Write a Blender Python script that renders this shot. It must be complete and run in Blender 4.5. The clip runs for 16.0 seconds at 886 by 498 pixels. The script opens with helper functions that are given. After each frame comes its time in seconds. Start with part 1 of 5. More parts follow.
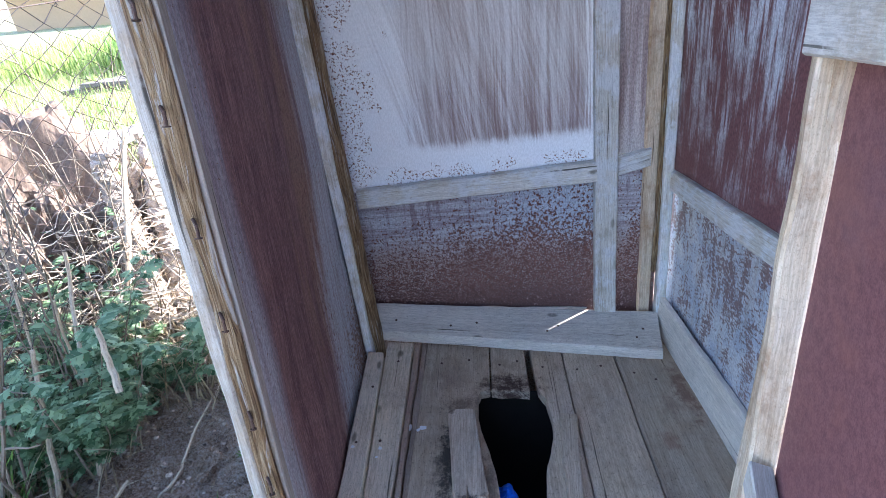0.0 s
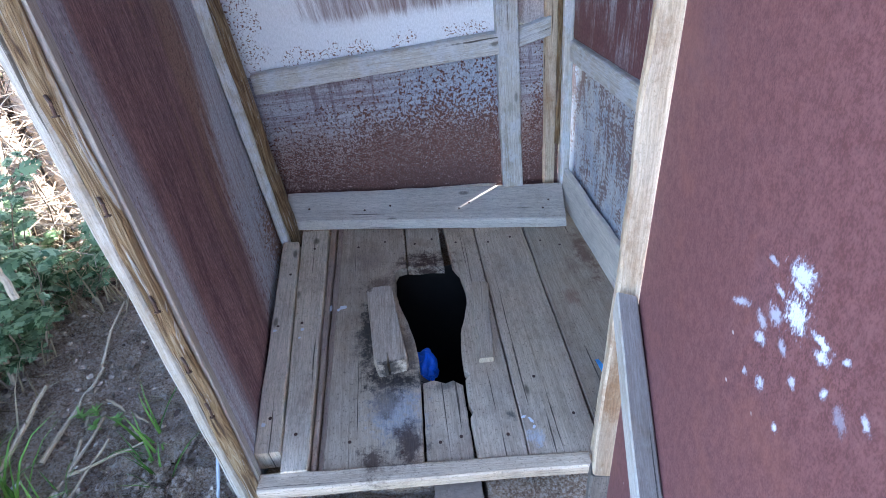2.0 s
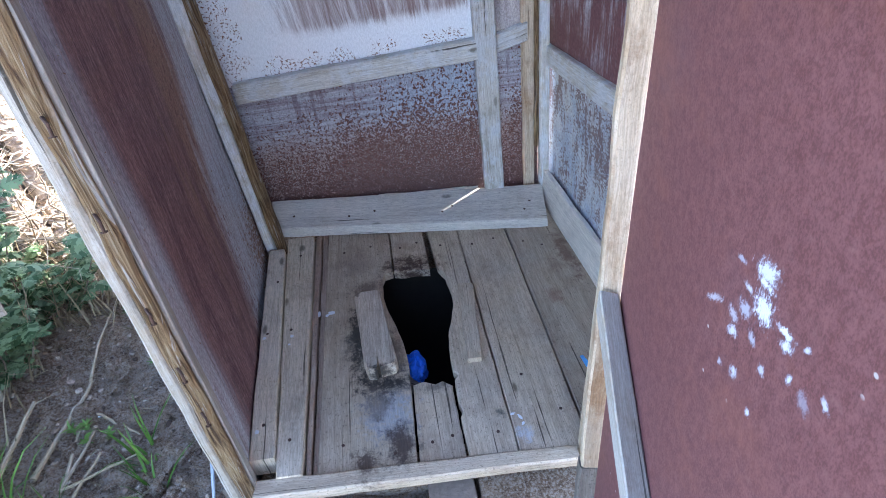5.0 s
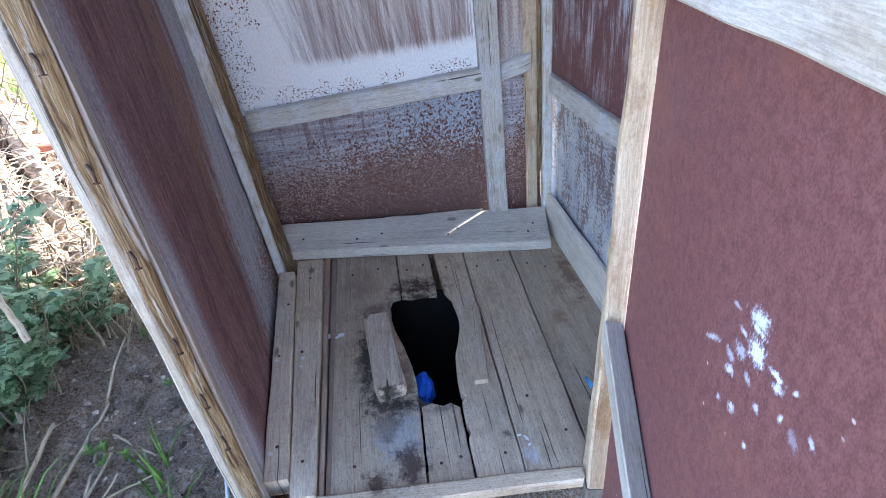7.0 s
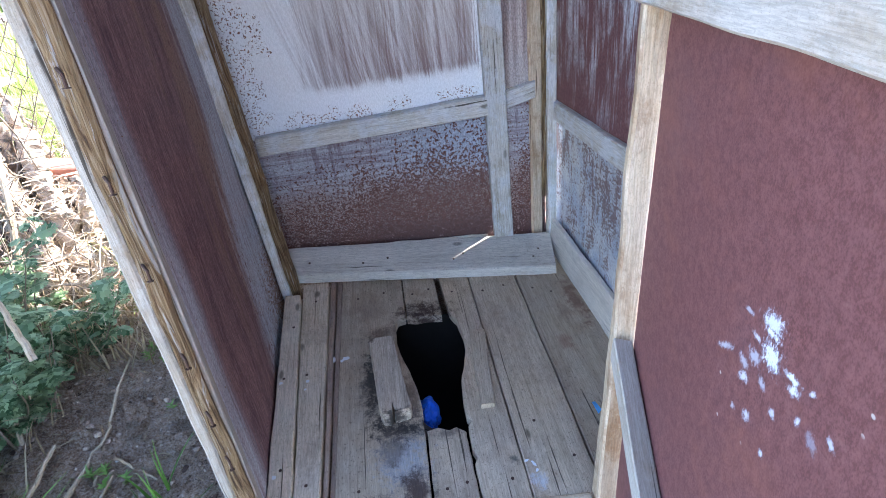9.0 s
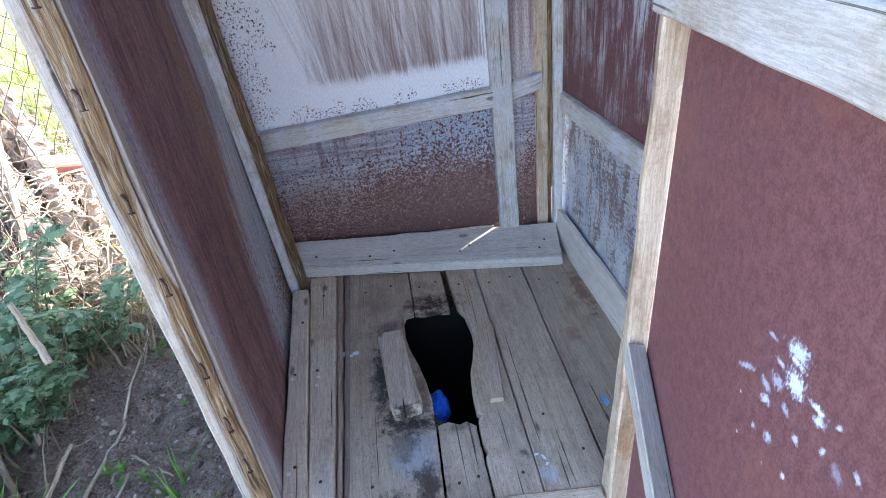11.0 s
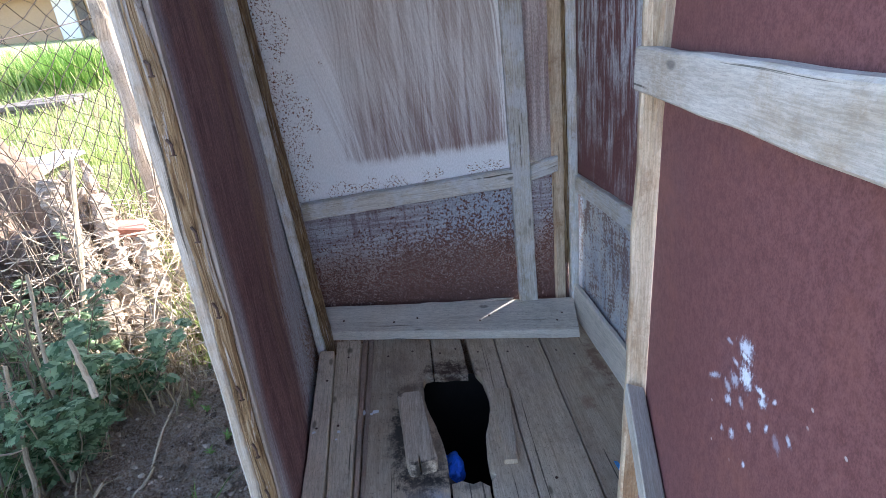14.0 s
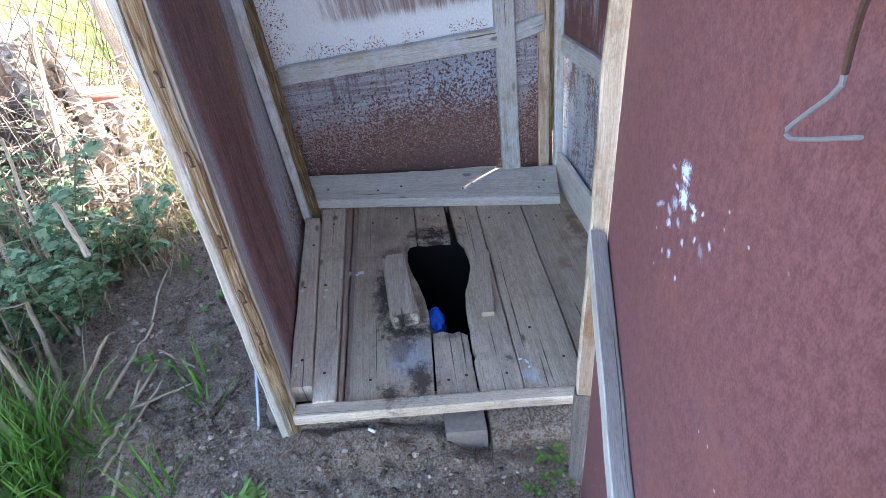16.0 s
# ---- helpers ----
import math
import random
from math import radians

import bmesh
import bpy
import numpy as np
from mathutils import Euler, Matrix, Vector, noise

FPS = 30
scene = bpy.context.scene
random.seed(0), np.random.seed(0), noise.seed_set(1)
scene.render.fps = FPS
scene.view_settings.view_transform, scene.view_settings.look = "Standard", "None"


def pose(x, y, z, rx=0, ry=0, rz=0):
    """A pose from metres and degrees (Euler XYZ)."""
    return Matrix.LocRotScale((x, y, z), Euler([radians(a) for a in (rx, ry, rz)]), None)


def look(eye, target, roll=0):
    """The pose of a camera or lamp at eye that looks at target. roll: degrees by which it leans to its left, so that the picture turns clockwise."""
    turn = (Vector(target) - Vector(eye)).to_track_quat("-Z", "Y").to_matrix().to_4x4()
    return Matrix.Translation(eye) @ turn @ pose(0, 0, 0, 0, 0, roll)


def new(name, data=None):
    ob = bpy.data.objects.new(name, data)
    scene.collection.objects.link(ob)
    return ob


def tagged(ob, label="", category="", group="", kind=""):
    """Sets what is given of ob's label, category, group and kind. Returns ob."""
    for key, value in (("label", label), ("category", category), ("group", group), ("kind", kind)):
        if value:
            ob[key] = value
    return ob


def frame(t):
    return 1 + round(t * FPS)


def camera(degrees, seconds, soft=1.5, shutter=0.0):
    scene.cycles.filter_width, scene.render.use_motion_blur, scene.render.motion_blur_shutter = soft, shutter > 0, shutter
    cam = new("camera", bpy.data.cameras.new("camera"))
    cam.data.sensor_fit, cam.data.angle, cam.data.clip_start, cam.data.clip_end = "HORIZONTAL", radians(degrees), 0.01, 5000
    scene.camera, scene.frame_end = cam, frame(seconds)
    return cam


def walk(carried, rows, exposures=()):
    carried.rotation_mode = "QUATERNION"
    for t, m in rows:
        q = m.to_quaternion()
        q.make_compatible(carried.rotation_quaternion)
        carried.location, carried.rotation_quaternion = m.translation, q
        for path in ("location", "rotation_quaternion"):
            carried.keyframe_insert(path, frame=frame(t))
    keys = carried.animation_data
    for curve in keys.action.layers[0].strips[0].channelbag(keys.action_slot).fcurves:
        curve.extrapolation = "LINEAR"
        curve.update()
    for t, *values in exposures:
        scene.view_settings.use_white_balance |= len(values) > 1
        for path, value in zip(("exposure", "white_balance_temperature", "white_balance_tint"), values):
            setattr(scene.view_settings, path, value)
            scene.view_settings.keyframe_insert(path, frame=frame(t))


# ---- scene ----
cam = camera(78.2, 16.0, 0.8)
PATH = [
    (0, (0.096, 0.022, 1.176), (-0.052, 1.802, 0.276), -4.9),
    (0.5, (0.119, 0.012, 1.146), (0.042, 1.691, 0.062), -4.8),
    (1, (0.135, -0.006, 1.137), (0.124, 1.605, -0.047), -4.8),
    (1.5, (0.149, -0.018, 1.141), (0.193, 1.56, -0.088), -4.8),
    (2, (0.144, -0.019, 1.151), (0.23, 1.544, -0.093), -4.8),
    (2.5, (0.135, -0.029, 1.181), (0.25, 1.53, -0.066), -4.8),
    (3, (0.133, -0.037, 1.179), (0.266, 1.522, -0.067), -4.9),
    (3.5, (0.133, -0.031, 1.165), (0.279, 1.527, -0.081), -4.8),
    (6, (0.127, -0.045, 1.202), (0.282, 1.514, -0.041), -4.9),
    (6.5, (0.116, -0.049, 1.22), (0.273, 1.522, -0.008), -4.9),
    (7, (0.113, -0.051, 1.229), (0.273, 1.536, 0.022), -4.9),
    (7.5, (0.108, -0.051, 1.249), (0.274, 1.559, 0.074), -4.7),
    (8, (0.117, -0.055, 1.258), (0.285, 1.58, 0.12), -4.6),
    (8.5, (0.107, -0.063, 1.237), (0.277, 1.592, 0.127), -4.6),
    (9, (0.1, -0.068, 1.213), (0.265, 1.585, 0.1), -4.7),
    (11.3, (0.074, -0.04, 1.274), (0.229, 1.57, 0.099), -5.4),
    (11.5, (0.063, -0.084, 1.315), (0.228, 1.557, 0.183), -5.2),
    (12, (0.044, -0.189, 1.371), (0.219, 1.549, 0.398), -4.8),
    (12.5, (0.065, -0.303, 1.373), (0.215, 1.494, 0.506), -4.9),
    (12.8, (0.081, -0.323, 1.367), (0.216, 1.511, 0.58), -4.8),
    (13, (0.073, -0.297, 1.348), (0.202, 1.547, 0.585), -4.7),
    (13.5, (0.066, -0.22, 1.299), (0.177, 1.619, 0.521), -4.7),
    (14, (0.083, -0.186, 1.242), (0.182, 1.608, 0.364), -4.8),
    (14.5, (0.105, -0.19, 1.195), (0.188, 1.506, 0.138), -5.2),
    (15, (0.108, -0.214, 1.194), (0.181, 1.399, 0.014), -5.4),
    (15.5, (0.107, -0.228, 1.2), (0.178, 1.354, -0.022), -5.4),
    (16, (0.115, -0.243, 1.201), (0.188, 1.327, -0.037), -5.5),
]
walk(cam, [(t, look(eye, target, roll)) for t, eye, target, roll in PATH],
     [(t, stops + 0.03, kelvin, 17) for t, stops, kelvin in ((0, 2.95, 5600), (0.6, 3.18, 5600), (1.5, 3.2, 5680), (3.5, 3.2, 5800), (7.5, 3.18, 5950), (9.2, 3.12, 5950), (11.3, 3.12, 5950), (12, 2.92, 5950), (12.5, 2.72, 5980), (13, 2.58, 6000), (13.5, 2.44, 6000), (14, 2.53, 6000), (14.5, 2.78, 6000), (15, 3.0, 6000), (16, 3.08, 6000))])

# ---- light ----
world = bpy.data.worlds.new("sky")
scene.world = world
world.use_nodes = True
wt = world.node_tree
sky = wt.nodes.new("ShaderNodeTexSky")
sky.sky_type = "NISHITA"
sky.sun_disc = False
SUN_EL, SUN_AZ = 28.0, 57.0
sky.sun_elevation, sky.sun_rotation = radians(SUN_EL), radians(SUN_AZ)
wt.links.new(sky.outputs[0], wt.nodes["Background"].inputs[0])
wt.nodes["Background"].inputs[1].default_value = 0.15
sun_data = bpy.data.lights.new("sun", "SUN")
sun_data.energy, sun_data.angle, sun_data.color = 4.6, radians(0.5), (1.0, 0.94, 0.84)
sun = new("sun", sun_data)
sun_way = Vector((math.sin(radians(SUN_AZ)) * math.cos(radians(SUN_EL)), math.cos(radians(SUN_AZ)) * math.cos(radians(SUN_EL)), math.sin(radians(SUN_EL))))
sun.matrix_world = look(Vector((4, 4, 6)), Vector((4, 4, 6)) - sun_way)


# ---- material helpers ----
class Nodes:
    """Short hand for a node material."""

    def __init__(self, name):
        self.m = bpy.data.materials.new(name)
        self.m.use_nodes = True
        self.t = self.m.node_tree
        self.b = self.t.nodes["Principled BSDF"]

    def put(self, socket, v):
        if isinstance(v, (int, float)):
            socket.default_value = v
        elif isinstance(v, tuple):
            socket.default_value = (*v, 1.0) if socket.type == "RGBA" and len(v) == 3 else v
        else:
            self.t.links.new(v, socket)

    def uv(self, layer="metres"):
        n = self.t.nodes.new("ShaderNodeUVMap")
        n.uv_map = layer
        return n.outputs[0]

    def place(self):
        return self.t.nodes.new("ShaderNodeNewGeometry").outputs["Position"]

    def rand(self):
        return self.t.nodes.new("ShaderNodeObjectInfo").outputs["Random"]

    def island(self):
        return self.t.nodes.new("ShaderNodeNewGeometry").outputs["Random Per Island"]

    def scaled(self, vec, s, shift=None):
        n = self.t.nodes.new("ShaderNodeVectorMath")
        n.operation = "MULTIPLY"
        self.put(n.inputs[0], vec)
        n.inputs[1].default_value = s
        if shift is None:
            return n.outputs[0]
        a = self.t.nodes.new("ShaderNodeVectorMath")
        a.operation = "ADD"
        self.t.links.new(n.outputs[0], a.inputs[0])
        self.put(a.inputs[1], shift)
        return a.outputs[0]

    def noise(self, vec, scale=1.0, detail=5.0, rough=0.6, warp=0.0):
        n = self.t.nodes.new("ShaderNodeTexNoise")
        self.put(n.inputs["Vector"], vec)
        n.inputs["Scale"].default_value, n.inputs["Detail"].default_value = scale, detail
        n.inputs["Roughness"].default_value, n.inputs["Distortion"].default_value = rough, warp
        return n.outputs[0]

    def cells(self, vec, scale, out="Distance", feature="F1", flat=True):
        n = self.t.nodes.new("ShaderNodeTexVoronoi")
        n.voronoi_dimensions = "2D" if flat else "3D"
        n.feature = feature
        self.put(n.inputs["Vector"], vec)
        n.inputs["Scale"].default_value = scale
        return n.outputs[out]

    def f(self, op, a, b=0.0, clamp=False):
        n = self.t.nodes.new("ShaderNodeMath")
        n.operation, n.use_clamp = op, clamp
        self.put(n.inputs[0], a)
        self.put(n.inputs[1], b)
        return n.outputs[0]

    def step(self, v, lo, hi):
        n = self.t.nodes.new("ShaderNodeMapRange")
        n.interpolation_type = "SMOOTHSTEP"
        self.put(n.inputs["Value"], v)
        self.put(n.inputs["From Min"], lo)
        self.put(n.inputs["From Max"], hi)
        return n.outputs[0]

    def xyz(self, vec):
        n = self.t.nodes.new("ShaderNodeSeparateXYZ")
        self.put(n.inputs[0], vec)
        return n.outputs

    def mix(self, fac, a, b):
        n = self.t.nodes.new("ShaderNodeMix")
        n.data_type = "RGBA"
        self.put(n.inputs["Factor"], fac)
        self.put(n.inputs[6], a)
        self.put(n.inputs[7], b)
        return n.outputs[2]

    def ramp(self, v, *stops):
        n = self.t.nodes.new("ShaderNodeValToRGB")
        self.put(n.inputs[0], v)
        e = n.color_ramp.elements
        while len(e) < len(stops):
            e.new(0.5)
        for el, (p, c) in zip(e, stops):
            el.position, el.color = p, (*c, 1)
        return n.outputs[0]

    def done(self, colour, rough=0.8, height=None, bump=0.3, dist=0.004, metal=0.0, spec=0.3):
        self.put(self.b.inputs["Base Color"], colour)
        self.put(self.b.inputs["Roughness"], rough)
        self.put(self.b.inputs["Metallic"], metal)
        self.put(self.b.inputs["Specular IOR Level"], spec)
        if height is not None:
            n = self.t.nodes.new("ShaderNodeBump")
            n.inputs["Strength"].default_value, n.inputs["Distance"].default_value = bump, dist
            self.put(n.inputs["Height"], height)
            self.t.links.new(n.outputs[0], self.b.inputs["Normal"])
        return self.m


def wood(name, dark, mid, pale, stain=(0.10, 0.085, 0.07), stains=0.4, grain=0.5, paint=0.0, bump=0.35, spots=(), specks=0.55):
    """Weathered sawn timber: grain along the board, knots, stains, some old whitewash."""
    k = Nodes(name)
    uv, r = k.uv(), k.rand()
    off = k.t.nodes.new("ShaderNodeCombineXYZ")
    k.put(off.inputs[0], k.f("MULTIPLY", r, 17.0))
    k.put(off.inputs[1], k.f("MULTIPLY", r, 9.0))
    base = k.scaled(uv, (1, 1, 1), off.outputs[0])
    wob = k.noise(base, 5.0, 3)
    fine = k.noise(k.scaled(base, (5.0, 190.0, 1)), 1.0, 6, 0.68, 0.3)
    rings = k.noise(k.scaled(base, (1.6, 34.0, 1)), 1.0, 4, 0.6, 1.2)
    g = k.f("ADD", k.f("MULTIPLY", fine, 0.55), k.f("MULTIPLY", rings, 0.45))
    col = k.ramp(g, (0.5 - 0.34 * (1.2 - grain), dark), (0.51, mid), (0.5 + 0.32 * (1.2 - grain), pale))
    broad = k.step(k.noise(base, 5.5, 7, 0.75), 0.46, 0.70)
    col = k.mix(k.f("MULTIPLY", broad, stains), col, stain)
    tawny = k.step(k.noise(k.scaled(base, (2.0, 11.0, 1)), 1.0, 5, 0.65, 0.6), 0.44, 0.66)
    col = k.mix(k.f("MULTIPLY", tawny, stains * 0.6), col, tuple(0.5 * (a + b) for a, b in zip(dark, stain)))
    spot = k.scaled(base, (3.4, 8.5, 1))
    knot = k.f("MULTIPLY", k.step(k.f("ADD", k.cells(spot, 1.0), k.f("MULTIPLY", wob, 0.08)), 0.125, 0.07), k.step(k.xyz(k.cells(spot, 1.0, "Color"))[0], 0.70, 0.74))
    col = k.mix(k.f("MULTIPLY", knot, 0.8), col, tuple(c * 0.42 for c in dark))
    grit = k.noise(base, 330.0, 5, 0.75)
    col = k.mix(k.f("MULTIPLY", k.step(grit, 0.46, 0.34), 0.45), col, tuple(c * 0.7 for c in dark))
    crack = k.step(k.noise(k.scaled(base, (1.3, 75.0, 1)), 1.0, 3, 0.6, 0.4), 0.35, 0.315)
    col = k.mix(k.f("MULTIPLY", crack, 0.9), col, tuple(c * 0.25 for c in dark))
    if paint:
        p = k.step(k.f("ADD", k.noise(base, 9.0, 6, 0.7), k.f("MULTIPLY", fine, 0.35)), 0.80 - paint * 0.4, 0.92 - paint * 0.4)
        col = k.mix(k.f("MULTIPLY", p, 0.8), col, (0.62, 0.63, 0.64))
    speck = k.step(k.noise(base, 150.0, 4, 0.65), 0.585, 0.62)
    col = k.mix(k.f("MULTIPLY", speck, specks), col, tuple(c * 0.5 for c in dark))
    dust = k.step(k.noise(base, 45.0, 6, 0.75), 0.52, 0.68)
    col = k.mix(k.f("MULTIPLY", dust, 0.30), col, pale)
    if spots:
        px, py, _ = k.xyz(k.place())
        ragged = k.noise(k.place(), 24.0, 8, 0.8)
        for sx, sy, rx, ry, tint, strength in spots:
            dx, dy = k.f("DIVIDE", k.f("SUBTRACT", px, sx), rx), k.f("DIVIDE", k.f("SUBTRACT", py, sy), ry)
            d = k.f("SQRT", k.f("ADD", k.f("MULTIPLY", dx, dx), k.f("MULTIPLY", dy, dy)))
            m = k.step(k.f("ADD", d, k.f("MULTIPLY", ragged, 4.0)), 3.0, 2.1)
            col = k.mix(k.f("MULTIPLY", m, strength), col, tint)
    tone = k.t.nodes.new("ShaderNodeHueSaturation")
    k.put(tone.inputs["Color"], col)
    k.put(tone.inputs["Value"], k.f("MULTIPLY", k.f("ADD", k.f("MULTIPLY", r, 0.30), 0.84), k.f("ADD", k.f("MULTIPLY", k.step(k.noise(k.scaled(base, (0.10, 1, 1)), 300.0, 5, 0.75), 0.40, 0.60), 0.26), 0.88)))
    k.put(tone.inputs["Saturation"], k.f("ADD", k.f("MULTIPLY", wob, 0.5), 0.7))
    h = k.f("ADD", k.f("SUBTRACT", g, k.f("MULTIPLY", crack, 1.2)), k.f("MULTIPLY", grit, 0.4))
    return k.done(tone.outputs[0], 0.85, h, bump, 0.003)


MAROON, MAROON2 = (0.15, 0.062, 0.062), (0.22, 0.098, 0.094)
WHITE, BLUISH, RUST = (0.66, 0.67, 0.68), (0.40, 0.43, 0.47), (0.20, 0.075, 0.03)

# dried paint drops on the door: along, up, half length, half width, turn
SPLASH = ((0.332, 0.888, 0.018, 0.011, 0.44), (0.335, 0.879, 0.015, 0.004, 0.16), (0.344, 0.861, 0.017, 0.014, 0.34), (0.376, 0.869, 0.012, 0.004, 0.2), (0.382, 0.861, 0.009, 0.005, 0.61),
          (0.318, 0.859, 0.009, 0.003, 0.15), (0.323, 0.840, 0.012, 0.008, 0.26), (0.310, 0.822, 0.011, 0.006, -0.12), (0.318, 0.809, 0.009, 0.006, 0.75), (0.275, 0.808, 0.018, 0.004, 0.66),
          (0.295, 0.871, 0.008, 0.003, 0.21), (0.345, 0.829, 0.007, 0.005, -0.3), (0.340, 0.781, 0.008, 0.006, 0.86), (0.370, 0.820, 0.006, 0.005, 0.42), (0.398, 0.845, 0.005, 0.004, 1.23),
          (0.401, 0.879, 0.005, 0.003, 0.67), (0.419, 0.846, 0.009, 0.007, -0.79), (0.434, 0.865, 0.006, 0.004, -0.42), (0.376, 0.774, 0.004, 0.004, -0.14), (0.317, 0.767, 0.005, 0.004, 0.88))
THIN = (0.92, 1.00, 1.00, 1.00, 0.95, 0.75, 0.60, 0.60, 0.80, 0.65, 0.60, 0.60, 0.80, 0.75, 0.85, 0.80, 0.35, 0.75, 0.90, 0.65)
# the two darkest beside the foot block mix dirt with its painted shadow line
SPOTS = ((0.045, 0.79, 0.085, 0.14, (0.42, 0.44, 0.47), 0.8), (0.062, 0.705, 0.062, 0.085, (0.075, 0.042, 0.028), 0.92), (-0.012, 0.662, 0.05, 0.055, (0.085, 0.05, 0.034), 0.9),
         (0.036, 0.885, 0.105, 0.055, (0.028, 0.022, 0.018), 0.97), (0.02, 0.83, 0.05, 0.08, (0.15, 0.11, 0.085), 0.7), (-0.028, 1.04, 0.036, 0.20, (0.045, 0.036, 0.03), 0.92), (0.07, 0.99, 0.05, 0.09, (0.15, 0.105, 0.08), 0.7), (0.16, 1.36, 0.12, 0.065, (0.05, 0.022, 0.016), 0.95), (0.16, 0.86, 0.07, 0.022, (0.12, 0.10, 0.085), 0.7), (0.319, 0.75, 0.018, 0.02, (0.11, 0.10, 0.085), 0.9), (0.37, 0.686, 0.025, 0.03, (0.50, 0.54, 0.60), 0.6), (0.60, 1.53, 0.06, 0.05, (0.26, 0.14, 0.10), 0.6), (0.63, 1.28, 0.05, 0.06, (0.26, 0.15, 0.11), 0.45), (0.69, 1.35, 0.04, 0.18, (0.20, 0.10, 0.07), 0.75), (0.585, 1.15, 0.03, 0.05, (0.30, 0.16, 0.11), 0.6), (-0.03, 1.40, 0.09, 0.10, (0.33, 0.24, 0.18), 0.5), (0.01, 1.26, 0.07, 0.06, (0.16, 0.115, 0.09), 0.7), (-0.05, 1.02, 0.03, 0.08, (0.10, 0.085, 0.07), 0.5))
M_FLOOR = wood("grey_floor_wood", (0.275, 0.195, 0.125), (0.54, 0.42, 0.295), (0.65, 0.52, 0.38), stain=(0.29, 0.195, 0.13), stains=0.6, grain=0.42, spots=SPOTS)
M_RED = wood("reddish_plank", (0.20, 0.135, 0.10), (0.37, 0.265, 0.20), (0.47, 0.36, 0.28), stain=(0.20, 0.11, 0.085), stains=0.5, grain=0.5)
M_BLOCK = wood("worn_block_wood", (0.23, 0.165, 0.115), (0.58, 0.465, 0.355), (0.68, 0.57, 0.45), stain=(0.26, 0.19, 0.14), stains=0.45, grain=0.6, bump=0.6, specks=0.3, spots=((0.04, 0.898, 0.07, 0.022, (0.05, 0.04, 0.034), 0.97), (-0.02, 1.195, 0.02, 0.02, (0.12, 0.08, 0.06), 0.8)))
M_BENCH = wood("pale_grey_wood", (0.42, 0.37, 0.315), (0.66, 0.595, 0.51), (0.75, 0.69, 0.605), stain=(0.38, 0.31, 0.24), stains=0.35, grain=0.45, specks=0.35)
M_RAISED = wood("tan_plank", (0.32, 0.245, 0.165), (0.63, 0.52, 0.385), (0.73, 0.62, 0.475), stain=(0.30, 0.21, 0.145), stains=0.6, grain=0.35, specks=0.4)
M_BATTEN = wood("batten_wood", (0.30, 0.255, 0.19), (0.59, 0.56, 0.50), (0.72, 0.705, 0.67), stain=(0.25, 0.19, 0.10), stains=0.6, grain=0.5, paint=0.45, specks=0.3)
M_STILE = wood("raw_pine", (0.25, 0.155, 0.08), (0.54, 0.43, 0.30), (0.66, 0.565, 0.43), stain=(0.25, 0.13, 0.06), stains=0.9, grain=0.2, specks=0.2)
M_RAIL = wood("white_grey_rail", (0.33, 0.29, 0.24), (0.47, 0.44, 0.39), (0.56, 0.53, 0.48), stain=(0.28, 0.205, 0.125), stains=0.8, grain=0.1, specks=0.1, bump=0.15)
M_POST = wood("old_post", (0.24, 0.20, 0.15), (0.41, 0.37, 0.31), (0.51, 0.475, 0.42), stain=(0.29, 0.20, 0.105), stains=0.8, specks=0.3)
M_DARKWOOD = wood("dark_wood", (0.09, 0.07, 0.055), (0.17, 0.14, 0.115), (0.26, 0.22, 0.185), stains=0.5)
M_STICK = wood("dry_stick", (0.10, 0.07, 0.05), (0.25, 0.195, 0.135), (0.40, 0.33, 0.24), stains=0.4)


def bark():
    k = Nodes("stripped_bark")
    uv = k.uv()
    g = k.noise(k.scaled(uv, (6, 75, 1)), 1.0, 7, 0.68, 1.6)
    w = k.noise(k.scaled(uv, (4.5, 48, 1)), 1.0, 5, 0.65, 1.8)
    col = k.ramp(g, (0.32, (0.045, 0.025, 0.013)), (0.44, (0.15, 0.088, 0.042)), (0.55, (0.30, 0.20, 0.10)), (0.68, (0.43, 0.345, 0.24)))
    col = k.mix(k.f("MULTIPLY", k.step(w, 0.56, 0.64), 0.7), col, (0.50, 0.48, 0.45))
    col = k.mix(k.f("MULTIPLY", k.step(w, 0.44, 0.34), 0.4), col, (0.07, 0.038, 0.018))
    return k.done(col, 0.7, k.f("ADD", g, w), 1.0, 0.008)


